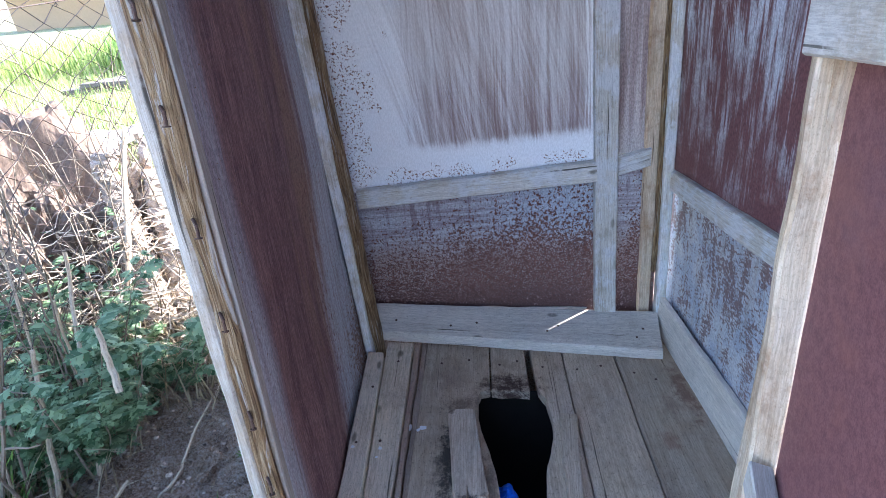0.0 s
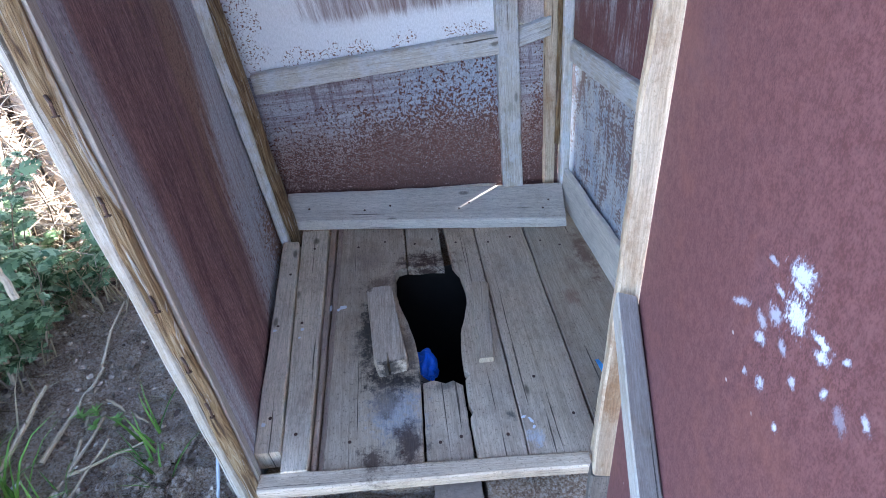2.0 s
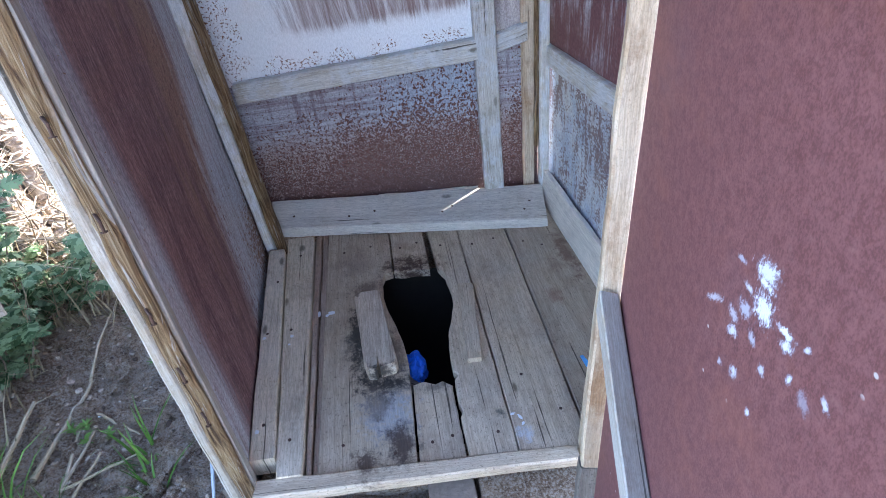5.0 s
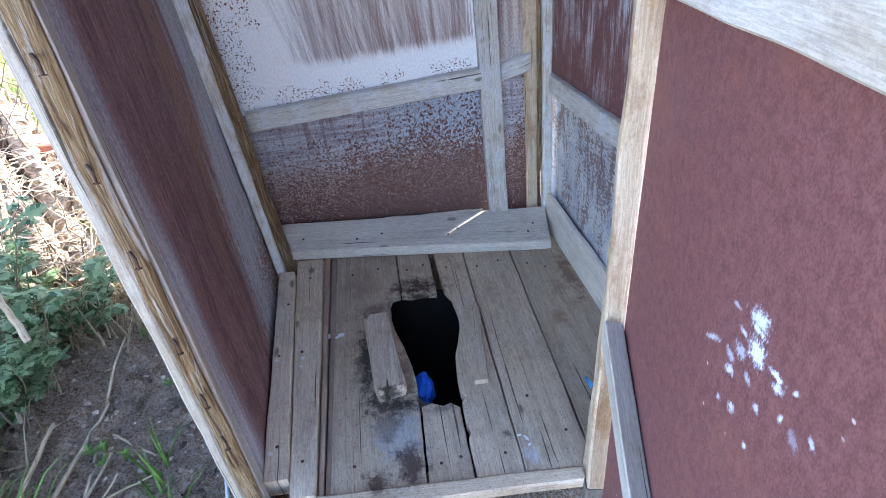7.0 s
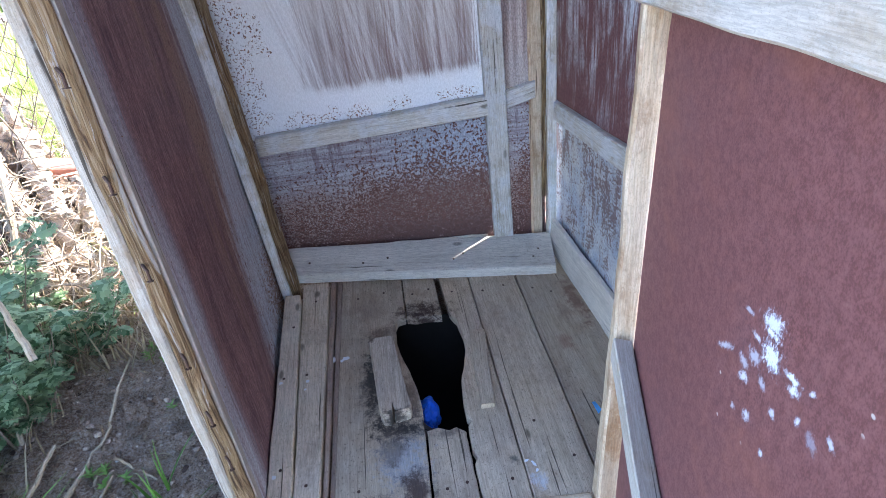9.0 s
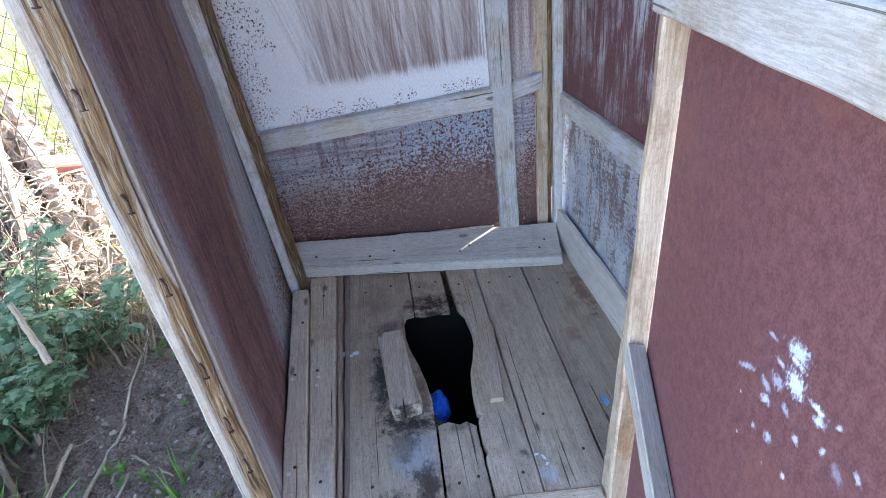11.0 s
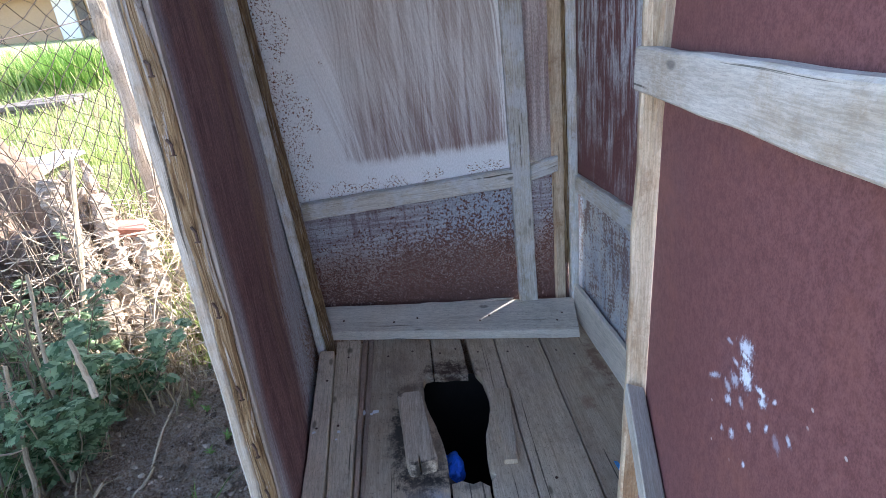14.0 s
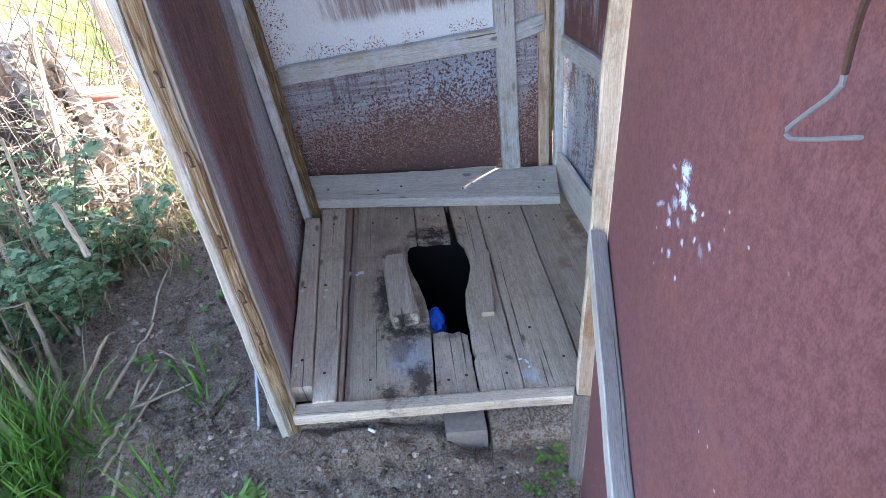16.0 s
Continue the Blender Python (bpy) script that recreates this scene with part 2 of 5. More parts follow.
def hardboard(name, kind):
    """Maroon painted board with whitewash, worn as its place in the hut has it."""
    k = Nodes(name)
    uv, no = k.uv(), k.uv("unit")
    x, y, _ = k.xyz(no)
    grit = k.noise(uv, 260.0, 4, 0.7)
    blotch = k.noise(uv, 7.0, 6, 0.65)
    col = k.mix(blotch, MAROON, MAROON2)
    col = k.mix(k.f("MULTIPLY", k.step(grit, 0.5, 0.75), 0.25), col, (0.27, 0.16, 0.15))
    h = grit
    streak = k.noise(k.scaled(uv, (55, 2.6, 1)), 1.0, 6, 0.65, 0.25)
    if kind == "upper":
        swirl = k.noise(k.scaled(uv, (5, 1.6, 1)), 1.0, 2, 0.5, 0.6)
        bend = k.t.nodes.new("ShaderNodeCombineXYZ")
        k.put(bend.inputs[0], k.f("MULTIPLY", swirl, 5.0))
        sx, sy, _ = k.xyz(uv)
        slant = k.t.nodes.new("ShaderNodeCombineXYZ")
        k.put(slant.inputs[0], k.f("ADD", k.f("MULTIPLY", sx, 85.0), k.f("MULTIPLY", sy, 22.0)))
        k.put(slant.inputs[1], k.f("MULTIPLY", sy, 1.8))
        brush = k.noise(k.scaled(uv, (80, 1.3, 1), bend.outputs[0]), 1.0, 6, 0.72, 0.1)
        cross = k.noise(slant.outputs[0], 1.0, 6, 0.7, 0.1)
        strokes = k.f("ADD", k.f("MULTIPLY", brush, 0.6), k.f("MULTIPLY", cross, 0.4))
        thin = k.noise(k.scaled(uv, (7, 2.2, 1)), 1.0, 4, 0.65, 0.5)
        ends = k.noise(k.scaled(uv, (60, 5, 1)), 1.0, 5, 0.7)
        # solid wash along the foot, the right side and the left third; thin brushed wash between
        left = k.step(k.f("ADD", x, k.f("ADD", k.f("MULTIPLY", k.f("SUBTRACT", cross, 0.5), 0.5), k.f("MULTIPLY", k.f("SUBTRACT", y, 0.3), 0.16))), 0.40, 0.22)
        foot = k.step(k.f("ADD", k.f("SUBTRACT", y, k.f("MULTIPLY", k.step(x, 0.45, 0.12), 0.05)), k.f("MULTIPLY", k.f("SUBTRACT", ends, 0.5), 0.04)), 0.100, 0.066)
        side = k.step(k.f("ADD", x, k.f("MULTIPLY", k.f("SUBTRACT", brush, 0.5), 0.08)), 0.925, 0.955)
        edge = k.f("MAXIMUM", left, k.f("MAXIMUM", foot, side))
        bare = k.f("MULTIPLY", k.step(thin, 0.36, 0.60), k.step(x, 0.25, 0.6))
        low = k.step(k.f("ADD", y, k.f("MULTIPLY", k.f("SUBTRACT", thin, 0.5), 0.3)), 0.30, 0.10)
        cover = k.step(k.f("ADD", strokes, k.f("SUBTRACT", k.f("MULTIPLY", k.f("MAXIMUM", k.f("MULTIPLY", left, 0.72), k.f("MAXIMUM", foot, side)), 0.24), k.f("ADD", k.f("MULTIPLY", bare, 0.05), k.f("MULTIPLY", low, 0.06)))), 0.31, 0.58)
        cover = k.f("MULTIPLY", cover, k.f("ADD", k.f("MULTIPLY", edge, 0.35), 0.62))
        under = k.mix(k.f("MULTIPLY", low, 0.8), k.mix(brush, (0.29, 0.215, 0.185), (0.48, 0.40, 0.35)), k.mix(brush, (0.19, 0.115, 0.11), (0.33, 0.225, 0.205)))
        col = k.mix(cover, under, k.mix(k.step(y, 0.04, 0.40), (0.86, 0.87, 0.88), (0.89, 0.885, 0.86)))
        chips = k.step(k.noise(uv, 140.0, 4, 0.62, 0.5), 0.565, 0.578)
        gather = k.f("MULTIPLY", k.f("MAXIMUM", k.step(x, 0.36, 0.10), k.f("MULTIPLY", k.step(y, 0.10, 0.01), 0.95)), 0.40)
        area = k.step(k.f("ADD", k.noise(uv, 13.0, 3), gather), 0.775, 0.83)
        chips = k.f("MULTIPLY", chips, area)
        col = k.mix(chips, col, k.mix(k.step(grit, 0.35, 0.65), (0.09, 0.04, 0.028), (0.30, 0.13, 0.065)))
        h = k.f("SUBTRACT", k.f("MULTIPLY", strokes, 0.8), chips)
    if kind == "grey":
        col = k.mix(k.step(streak, 0.3, 0.7), (0.26, 0.18, 0.17), (0.54, 0.48, 0.46))
        col = k.mix(k.f("MULTIPLY", k.step(y, 0.12, 0.0), 0.6), col, (0.45, 0.43, 0.42))
    if kind in ("lower", "strip"):
        crust = k.noise(uv, 190.0, 4, 0.7)
        scratch = k.noise(k.scaled(uv, (4, 95, 1)), 1.0, 6, 0.75, 0.2)
        runs = k.noise(k.scaled(uv, (28, 4, 1)), 1.0, 5, 0.7, 0.3)
        # blue-grey wash over maroon, brushed sideways, greyer and browner downwards
        wash = k.mix(k.step(scratch, 0.36, 0.62), (0.24, 0.195, 0.215), (0.44, 0.44, 0.48))
        wash = k.mix(k.f("MULTIPLY", k.step(runs, 0.52, 0.62), 0.55), wash, (0.13, 0.075, 0.09))
        wash = k.mix(k.f("MULTIPLY", k.step(x, 0.5, 0.75), 0.5), wash, (0.38, 0.46, 0.56))
        wash = k.mix(k.step(k.f("ADD", y, k.f("MULTIPLY", blotch, 0.3)), 0.80, 0.50), wash, (0.30, 0.215, 0.195))
        col = k.mix(k.f("MULTIPLY", k.step(x, 0.09, 0.05), 0.35), wash, (0.50, 0.50, 0.53))
        # crisp rust chips: few above, nearly closed below
        deep = k.f("ADD", k.f("MULTIPLY", k.step(y, 0.88, 0.16), 0.92), k.f("MULTIPLY", k.step(k.f("ADD", x, k.f("MULTIPLY", y, -0.22)), 0.10, 0.55), 0.40))
        deep = k.f("ADD", deep, k.f("MULTIPLY", k.f("SUBTRACT", k.noise(k.scaled(uv, (1, 0.35, 1)), 22.0, 4, 0.65), 0.5), 1.2))
        deep = k.f("SUBTRACT", deep, k.f("MULTIPLY", k.step(k.f("ADD", x, k.f("MULTIPLY", blotch, 0.16)), 0.14, 0.06), 0.5))
        bits = k.noise(uv, 105.0, 4, 0.62, 0.6)
        limit = k.f("ADD", k.f("MULTIPLY", deep, 0.22), 0.36)
        chip = k.step(k.f("SUBTRACT", limit, bits), -0.006, 0.010)
        brown = k.mix(k.step(crust, 0.35, 0.65), (0.055, 0.024, 0.022), (0.22, 0.10, 0.075))
        brown = k.mix(k.step(y, 0.30, 0.02), brown, k.mix(crust, (0.045, 0.024, 0.024), (0.15, 0.08, 0.072)))
        col = k.mix(chip, col, brown)
        dots = k.f("MULTIPLY", k.step(k.cells(uv, 190.0), 0.33, 0.22), k.f("MULTIPLY", k.step(k.noise(uv, 60.0, 4, 0.7), 0.42, 0.54), k.f("MULTIPLY", k.step(y, 0.0, 0.30), k.step(y, 0.72, 0.50))))
        col = k.mix(k.f("MULTIPLY", dots, 0.75), col, (0.50, 0.45, 0.43))
        h = k.f("SUBTRACT", k.f("MULTIPLY", crust, 0.5), k.f("MULTIPLY", chip, 0.8))
    if kind == "drips":
        fine = k.noise(k.scaled(uv, (140, 5, 1)), 1.0, 5, 0.75, 0.3)
        grain = k.f("ADD", k.f("MULTIPLY", streak, 0.45), k.f("ADD", k.f("MULTIPLY", fine, 0.35), k.f("MULTIPLY", k.noise(k.scaled(uv, (9, 3, 1)), 1.0, 5, 0.7), 0.2)))
        patchy = k.noise(k.scaled(uv, (11, 3.5, 1)), 1.0, 6, 0.7, 0.8)
        run = k.f("MULTIPLY", k.step(k.f("ADD", grain, k.f("MULTIPLY", k.f("SUBTRACT", patchy, 0.5), 0.55)), 0.46, 0.58), k.step(k.f("ADD", y, k.f("MULTIPLY", blotch, 0.9)), 0.42, 0.88))
        col = k.mix(k.f("MULTIPLY", run, 0.92), col, (0.66, 0.68, 0.72))
        col = k.mix(k.f("MULTIPLY", k.step(k.f("ADD", y, k.f("MULTIPLY", k.f("SUBTRACT", grain, 0.5), 1.4)), 0.42, 0.78), 0.75), col, WHITE)
    if kind == "smeared":
        slantx, slanty, _ = k.xyz(uv)
        lines = k.t.nodes.new("ShaderNodeCombineXYZ")
        k.put(lines.inputs[0], k.f("MULTIPLY", slantx, 5.0))
        k.put(lines.inputs[1], k.f("MULTIPLY", k.f("ADD", slanty, k.f("MULTIPLY", slantx, -0.35)), 26.0))
        lines = k.noise(lines.outputs[0], 1.0, 5, 0.7, 0.5)
        pale = k.mix(k.step(blotch, 0.4, 0.6), (0.42, 0.46, 0.53), (0.56, 0.57, 0.58))
        pale = k.mix(k.f("MULTIPLY", k.step(streak, 0.5, 0.66), 0.5), pale, (0.38, 0.31, 0.25))
        limit = k.f("ADD", k.f("ADD", k.f("MULTIPLY", k.step(lines, 0.48, 0.62), 0.08), k.f("MULTIPLY", k.step(k.noise(k.scaled(uv, (16, 3.0, 1)), 1.0, 5, 0.7, 0.4), 0.42, 0.62), 0.17)), k.f("ADD", k.f("MULTIPLY", k.step(y, 0.25, 0.9), 0.08), 0.33))
        chip = k.step(k.f("SUBTRACT", limit, k.noise(k.scaled(uv, (0.5, 0.9, 1)), 150.0, 5, 0.66, 0.6)), -0.03, 0.035)
        col = k.mix(k.f("MULTIPLY", chip, 0.85), pale, k.mix(k.step(grit, 0.35, 0.65), (0.12, 0.058, 0.05), (0.25, 0.15, 0.125)))
        h = k.f("SUBTRACT", grit, chip)
    if kind == "left":
        fibre = k.noise(k.scaled(uv, (210, 14, 1)), 1.0, 5, 0.72)
        long = k.noise(k.scaled(uv, (24, 1.1, 1)), 1.0, 5, 0.65, 0.3)
        col = k.mix(k.step(long, 0.36, 0.64), (0.14, 0.066, 0.072), (0.25, 0.135, 0.13))
        col = k.mix(k.f("MULTIPLY", k.step(fibre, 0.50, 0.59), 0.5), col, (0.36, 0.22, 0.20))
        col = k.mix(k.f("MULTIPLY", k.step(fibre, 0.48, 0.40), 0.55), col, (0.085, 0.036, 0.042))
        tan = k.f("MULTIPLY", k.step(k.f("ADD", k.noise(k.scaled(uv, (10, 1.0, 1)), 1.0, 5, 0.6), k.f("MULTIPLY", k.step(x, 0.30, 0.46), 0.13)), 0.54, 0.68), k.step(x, 0.22, 0.42))
        col = k.mix(k.f("MULTIPLY", tan, 0.75), col, k.mix(fibre, (0.22, 0.115, 0.075), (0.36, 0.225, 0.155)))
        side = k.f("MAXIMUM", k.step(k.f("ADD", k.f("ADD", x, k.f("MULTIPLY", k.step(y, 0.45, 0.08), 0.14)), k.f("ADD", k.f("MULTIPLY", long, 0.26), k.f("MULTIPLY", fibre, 0.12))), 0.73, 0.86), k.f("MULTIPLY", k.step(k.f("ADD", x, k.f("ADD", k.f("MULTIPLY", y, 0.04), k.f("ADD", k.f("MULTIPLY", long, 0.16), k.f("MULTIPLY", fibre, 0.10)))), 0.29, 0.19), 1.0))
        wash = k.f("MULTIPLY", side, k.f("ADD", k.f("MULTIPLY", k.step(k.f("ADD", k.f("MULTIPLY", streak, 0.5), k.f("MULTIPLY", fibre, 0.5)), 0.42, 0.52), 0.42), 0.55))
        col = k.mix(wash, col, k.mix(streak, (0.33, 0.335, 0.37), (0.60, 0.61, 0.66)))
        flakes = k.step(k.noise(k.scaled(uv, (1, 0.5, 1)), 85.0, 4, 0.65, 0.5), 0.575, 0.60)
        zone = k.f("MAXIMUM", k.f("MULTIPLY", k.step(x, 0.40, 0.46), k.step(x, 0.60, 0.52)), k.f("MULTIPLY", k.step(long, 0.55, 0.66), 0.7))
        col = k.mix(k.f("MULTIPLY", flakes, zone), col, (0.17, 0.075, 0.07))
        # crumbling rust low down by the back corner
        low = k.f("ADD", k.f("MULTIPLY", k.f("MULTIPLY", k.step(y, 0.24, 0.08), k.step(x, 0.50, 0.80)), 0.22), 0.34)
        grain = k.step(k.f("SUBTRACT", low, k.noise(uv, 110.0, 4, 0.62, 0.6)), -0.006, 0.012)
        col = k.mix(grain, col, k.mix(k.step(grit, 0.35, 0.65), (0.10, 0.045, 0.03), (0.34, 0.19, 0.12)))
        h = k.f("ADD", fibre, k.f("MULTIPLY", grit, 0.5))
    if kind == "door":
        tall = k.scaled(uv, (1.9, 1, 1))
        cloud = k.noise(tall, 18.0, 6, 0.7)
        mott = k.f("ADD", k.f("MULTIPLY", k.noise(tall, 62.0, 6, 0.8), 0.55), k.f("MULTIPLY", k.noise(tall, 300.0, 3, 0.7), 0.45))
        col = k.mix(k.step(mott, 0.40, 0.60), k.mix(cloud, (0.100, 0.036, 0.037), (0.150, 0.055, 0.054)), k.mix(cloud, (0.18, 0.072, 0.07), (0.24, 0.108, 0.102)))
        col = k.mix(k.f("MULTIPLY", k.step(k.noise(uv, 90.0, 4, 0.6), 0.58, 0.72), 0.3), col, (0.24, 0.13, 0.12))
        col = k.mix(k.f("MULTIPLY", k.step(k.noise(uv, 5.0, 4, 0.6), 0.55, 0.75), 0.35), col, (0.15, 0.085, 0.10))
        col = k.mix(k.f("MULTIPLY", k.step(k.noise(uv, 9.0, 5, 0.65), 0.50, 0.68), 0.35), col, (0.24, 0.095, 0.07))
        speck = k.f("MULTIPLY", k.step(k.cells(uv, 26.0), 0.055, 0.03), k.step(k.noise(uv, 6.0, 2), 0.60, 0.66))
        col = k.mix(k.f("MULTIPLY", speck, 0.7), col, (0.62, 0.60, 0.58))
        sx, sy, sz = k.xyz(k.place())
        along = k.f("ADD", k.f("MULTIPLY", k.f("SUBTRACT", sx, 0.466), -0.191), k.f("MULTIPLY", k.f("SUBTRACT", sy, 0.562), -0.9816))
        ragged = k.f("ADD", k.f("MULTIPLY", k.noise(k.scaled(k.place(), (1, 1, 0.6)), 210.0, 6, 0.8), 3.4), k.f("MULTIPLY", k.noise(k.place(), 700.0, 3, 0.7), 1.0))
        paint = 0.0
        for (cx, cz, lx, lz, turn), cover in zip(SPLASH, THIN):
            dx, dz = k.f("SUBTRACT", along, cx), k.f("SUBTRACT", sz, cz)
            a = k.f("DIVIDE", k.f("ADD", k.f("MULTIPLY", dx, math.cos(turn)), k.f("MULTIPLY", dz, math.sin(turn))), lx * 1.02)
            b = k.f("DIVIDE", k.f("SUBTRACT", k.f("MULTIPLY", dz, math.cos(turn)), k.f("MULTIPLY", dx, math.sin(turn))), lz * 1.02)
            d = k.f("SQRT", k.f("ADD", k.f("MULTIPLY", a, a), k.f("MULTIPLY", b, b)))
            paint = k.f("MAXIMUM", paint, k.f("MULTIPLY", k.step(k.f("ADD", d, ragged), 3.35, 2.50), cover * 0.92))
        col = k.mix(paint, col, k.mix(paint, (0.36, 0.43, 0.60), (0.76, 0.81, 0.88)))
        return k.done(col, 0.62, k.f("ADD", mott, k.f("MULTIPLY", grit, 0.5)), 0.09, 0.002, spec=0.35)
    tone = k.t.nodes.new("ShaderNodeHueSaturation")
    k.put(tone.inputs["Color"], col)
    k.put(tone.inputs["Value"], k.f("ADD", k.f("MULTIPLY", k.step(k.noise(k.scaled(uv, (1, 0.45, 1)), 230.0, 5, 0.75), 0.40, 0.60), 0.14 if kind == "upper" else 0.46), 0.94 if kind == "upper" else 0.78))
    return k.done(tone.outputs[0], 0.72, h, 0.3, 0.003)


def plain(name, colour, rough=0.6, vary=0.25, metal=0.0, scale=40.0, bump=0.2):
    k = Nodes(name)
    n = k.noise(k.place(), scale, 5, 0.65)
    col = k.mix(n, tuple(c * (1 - vary) for c in colour), tuple(min(1.0, c * (1 + vary)) for c in colour))
    return k.done(col, rough, n, bump, 0.003, metal)


def soil():
    k = Nodes("dry_soil")
    p = k.place()
    n1, n2, n3 = k.noise(p, 2.6, 6, 0.65), k.noise(p, 34.0, 7, 0.75), k.noise(p, 150.0, 5, 0.75)
    lumps = k.cells(k.scaled(p, (1, 1, 1), k.noise(p, 40.0, 3)), 75.0, flat=False)
    col = k.mix(k.step(n1, 0.38, 0.60), (0.33, 0.215, 0.14), (0.52, 0.37, 0.25))
    col = k.mix(k.f("MULTIPLY", k.step(n2, 0.50, 0.60), 0.75), col, (0.56, 0.44, 0.335))
    col = k.mix(k.f("MULTIPLY", k.step(n2, 0.45, 0.36), 0.6), col, (0.085, 0.052, 0.034))
    col = k.mix(k.f("MULTIPLY", k.step(n3, 0.51, 0.58), 0.75), col, (0.64, 0.54, 0.44))
    col = k.mix(k.f("MULTIPLY", k.step(n3, 0.47, 0.40), 0.65), col, (0.07, 0.044, 0.03))
    x, y, _ = k.xyz(p)
    far = k.step(k.f("ADD", y, k.f("MULTIPLY", n1, 1.2)), 2.5, 3.6)
    turf = k.mix(k.step(n2, 0.35, 0.65), (0.16, 0.17, 0.06), (0.50, 0.46, 0.27))
    col = k.mix(far, col, turf)
    return k.done(col, 0.95, k.f("SUBTRACT", k.f("ADD", k.f("MULTIPLY", n2, 2.0), n3), k.f("MULTIPLY", lumps, 0.8)), 0.9, 0.016)


def crumbs():
    k = Nodes("soil_crumbs")
    col = k.ramp(k.island(), (0.0, (0.06, 0.038, 0.027)), (0.45, (0.22, 0.155, 0.11)), (0.85, (0.40, 0.31, 0.235)), (1.0, (0.46, 0.37, 0.28)))
    n = k.noise(k.place(), 260.0, 4, 0.7)
    return k.done(k.mix(k.f("MULTIPLY", k.step(n, 0.5, 0.4), 0.5), col, (0.09, 0.06, 0.042)), 0.95, n, 0.5, 0.003)


def leafy(name, a, b, rough=0.55):
    k = Nodes(name)
    col = k.mix(k.island(), a, b)
    m = k.done(col, rough, spec=0.3)
    tr = k.t.nodes.new("ShaderNodeBsdfTranslucent")
    k.put(tr.inputs[0], col)
    mx = k.t.nodes.new("ShaderNodeMixShader")
    mx.inputs[0].default_value = 0.35
    k.t.links.new(k.b.outputs[0], mx.inputs[1])
    k.t.links.new(tr.outputs[0], mx.inputs[2])
    k.t.links.new(mx.outputs[0], k.t.nodes["Material Output"].inputs[0])
    return m


M_BARK = bark()
M_UPPER, M_LOWER, M_STRIP = hardboard("brushed_whitewash_board", "upper"), hardboard("flaking_board", "lower"), hardboard("mottled_strip", "strip")
M_GREY = hardboard("greyed_strip", "grey")
M_DRIPS, M_SMEAR, M_LEFT, M_DOOR = hardboard("dripped_board", "drips"), hardboard("smeared_board", "smeared"), hardboard("streaked_board", "left"), hardboard("maroon_door_board", "door")
M_PAINT = plain("white_paint", (0.72, 0.73, 0.75), 0.6, 0.08)
M_IRON = plain("rusty_iron", (0.10, 0.06, 0.045), 0.6, 0.5, 0.6, 300)
M_STEEL = plain("dull_wire", (0.24, 0.24, 0.25), 0.5, 0.25, 0.3, 300)
M_MESHWIRE = plain("rusty_fence_wire", (0.06, 0.042, 0.034), 0.8, 0.4, 0.0, 90)
M_BANK = plain("bank_earth", (0.16, 0.115, 0.085), 0.95, 0.6, 0, 45, 1.0)
M_SOIL = soil()
M_BRICK = plain("dusty_brick", (0.21, 0.165, 0.13), 0.9, 0.45, 0, 80, 0.9)
M_CLOD = M_SOIL
M_CRUMB = crumbs()
M_PALESTRIP = plain("pale_plastic", (0.42, 0.44, 0.47), 0.6, 0.3)
M_LITTER = plain("white_plastic", (0.72, 0.72, 0.72), 0.5, 0.08)
M_BLUE = plain("blue_plastic", (0.02, 0.12, 0.62), 0.4, 0.2)
M_CYAN = plain("light_blue_plastic", (0.12, 0.42, 0.80), 0.45, 0.2)
M_GRASS = leafy("green_grass", (0.12, 0.19, 0.03), (0.42, 0.46, 0.16))
M_STRAW = leafy("dry_grass", (0.20, 0.145, 0.075), (0.52, 0.42, 0.27), 0.7)
M_TUFT = leafy("fresh_grass", (0.045, 0.12, 0.014), (0.19, 0.33, 0.06))
M_LEAF = leafy("mugwort_leaf", (0.03, 0.08, 0.026), (0.30, 0.41, 0.22))
M_REED = wood("dry_reed", (0.22, 0.15, 0.085), (0.43, 0.33, 0.21), (0.58, 0.48, 0.34), stains=0.5, specks=0.4)
M_TWIG = wood("bleached_twig", (0.30, 0.22, 0.14), (0.58, 0.48, 0.35), (0.72, 0.64, 0.51), stains=0.3, specks=0.2)
M_ROOT = wood("rough_root", (0.15, 0.10, 0.07), (0.50, 0.40, 0.30), (0.68, 0.58, 0.47), stains=0.6, bump=1.0)
M_WEED = leafy("bright_weed", (0.10, 0.22, 0.04), (0.20, 0.32, 0.08))
M_ROOF = plain("roof_sheet", (0.40, 0.37, 0.33), 0.8, 0.2, 0, 8)
M_ADOBE = plain("mud_brick", (0.40, 0.27, 0.16), 0.95, 0.2, 0, 12, 0.4)
M_LIME = plain("limewash", (0.74, 0.72, 0.68), 0.9, 0.08, 0, 6)
# near-black, so the darkness of the pit sits in the colour itself
M_PITSHADE = plain("pit_shade", (0.018, 0.015, 0.013), 1.0, 0.3, 0, 20)


# ---- mesh helpers ----
def part(name, bm, material, parent=None, label=""):
    """Links a bmesh as one mesh object, under a thing or a part if given."""
    me = bpy.data.meshes.new(name)
    bm.to_mesh(me)
    bm.free()
    me.materials.append(material)
    ob = new(name, me)
    if parent is not None:
        ob.parent = parent
    if label:
        ob["label"] = label
    return ob


def thing(name, label, category, group="", kind="", at=(0, 0, 0)):
    ob = new(name)
    ob.location = at
    ob.empty_display_size = 0.05
    return tagged(ob, label, category, group, kind)


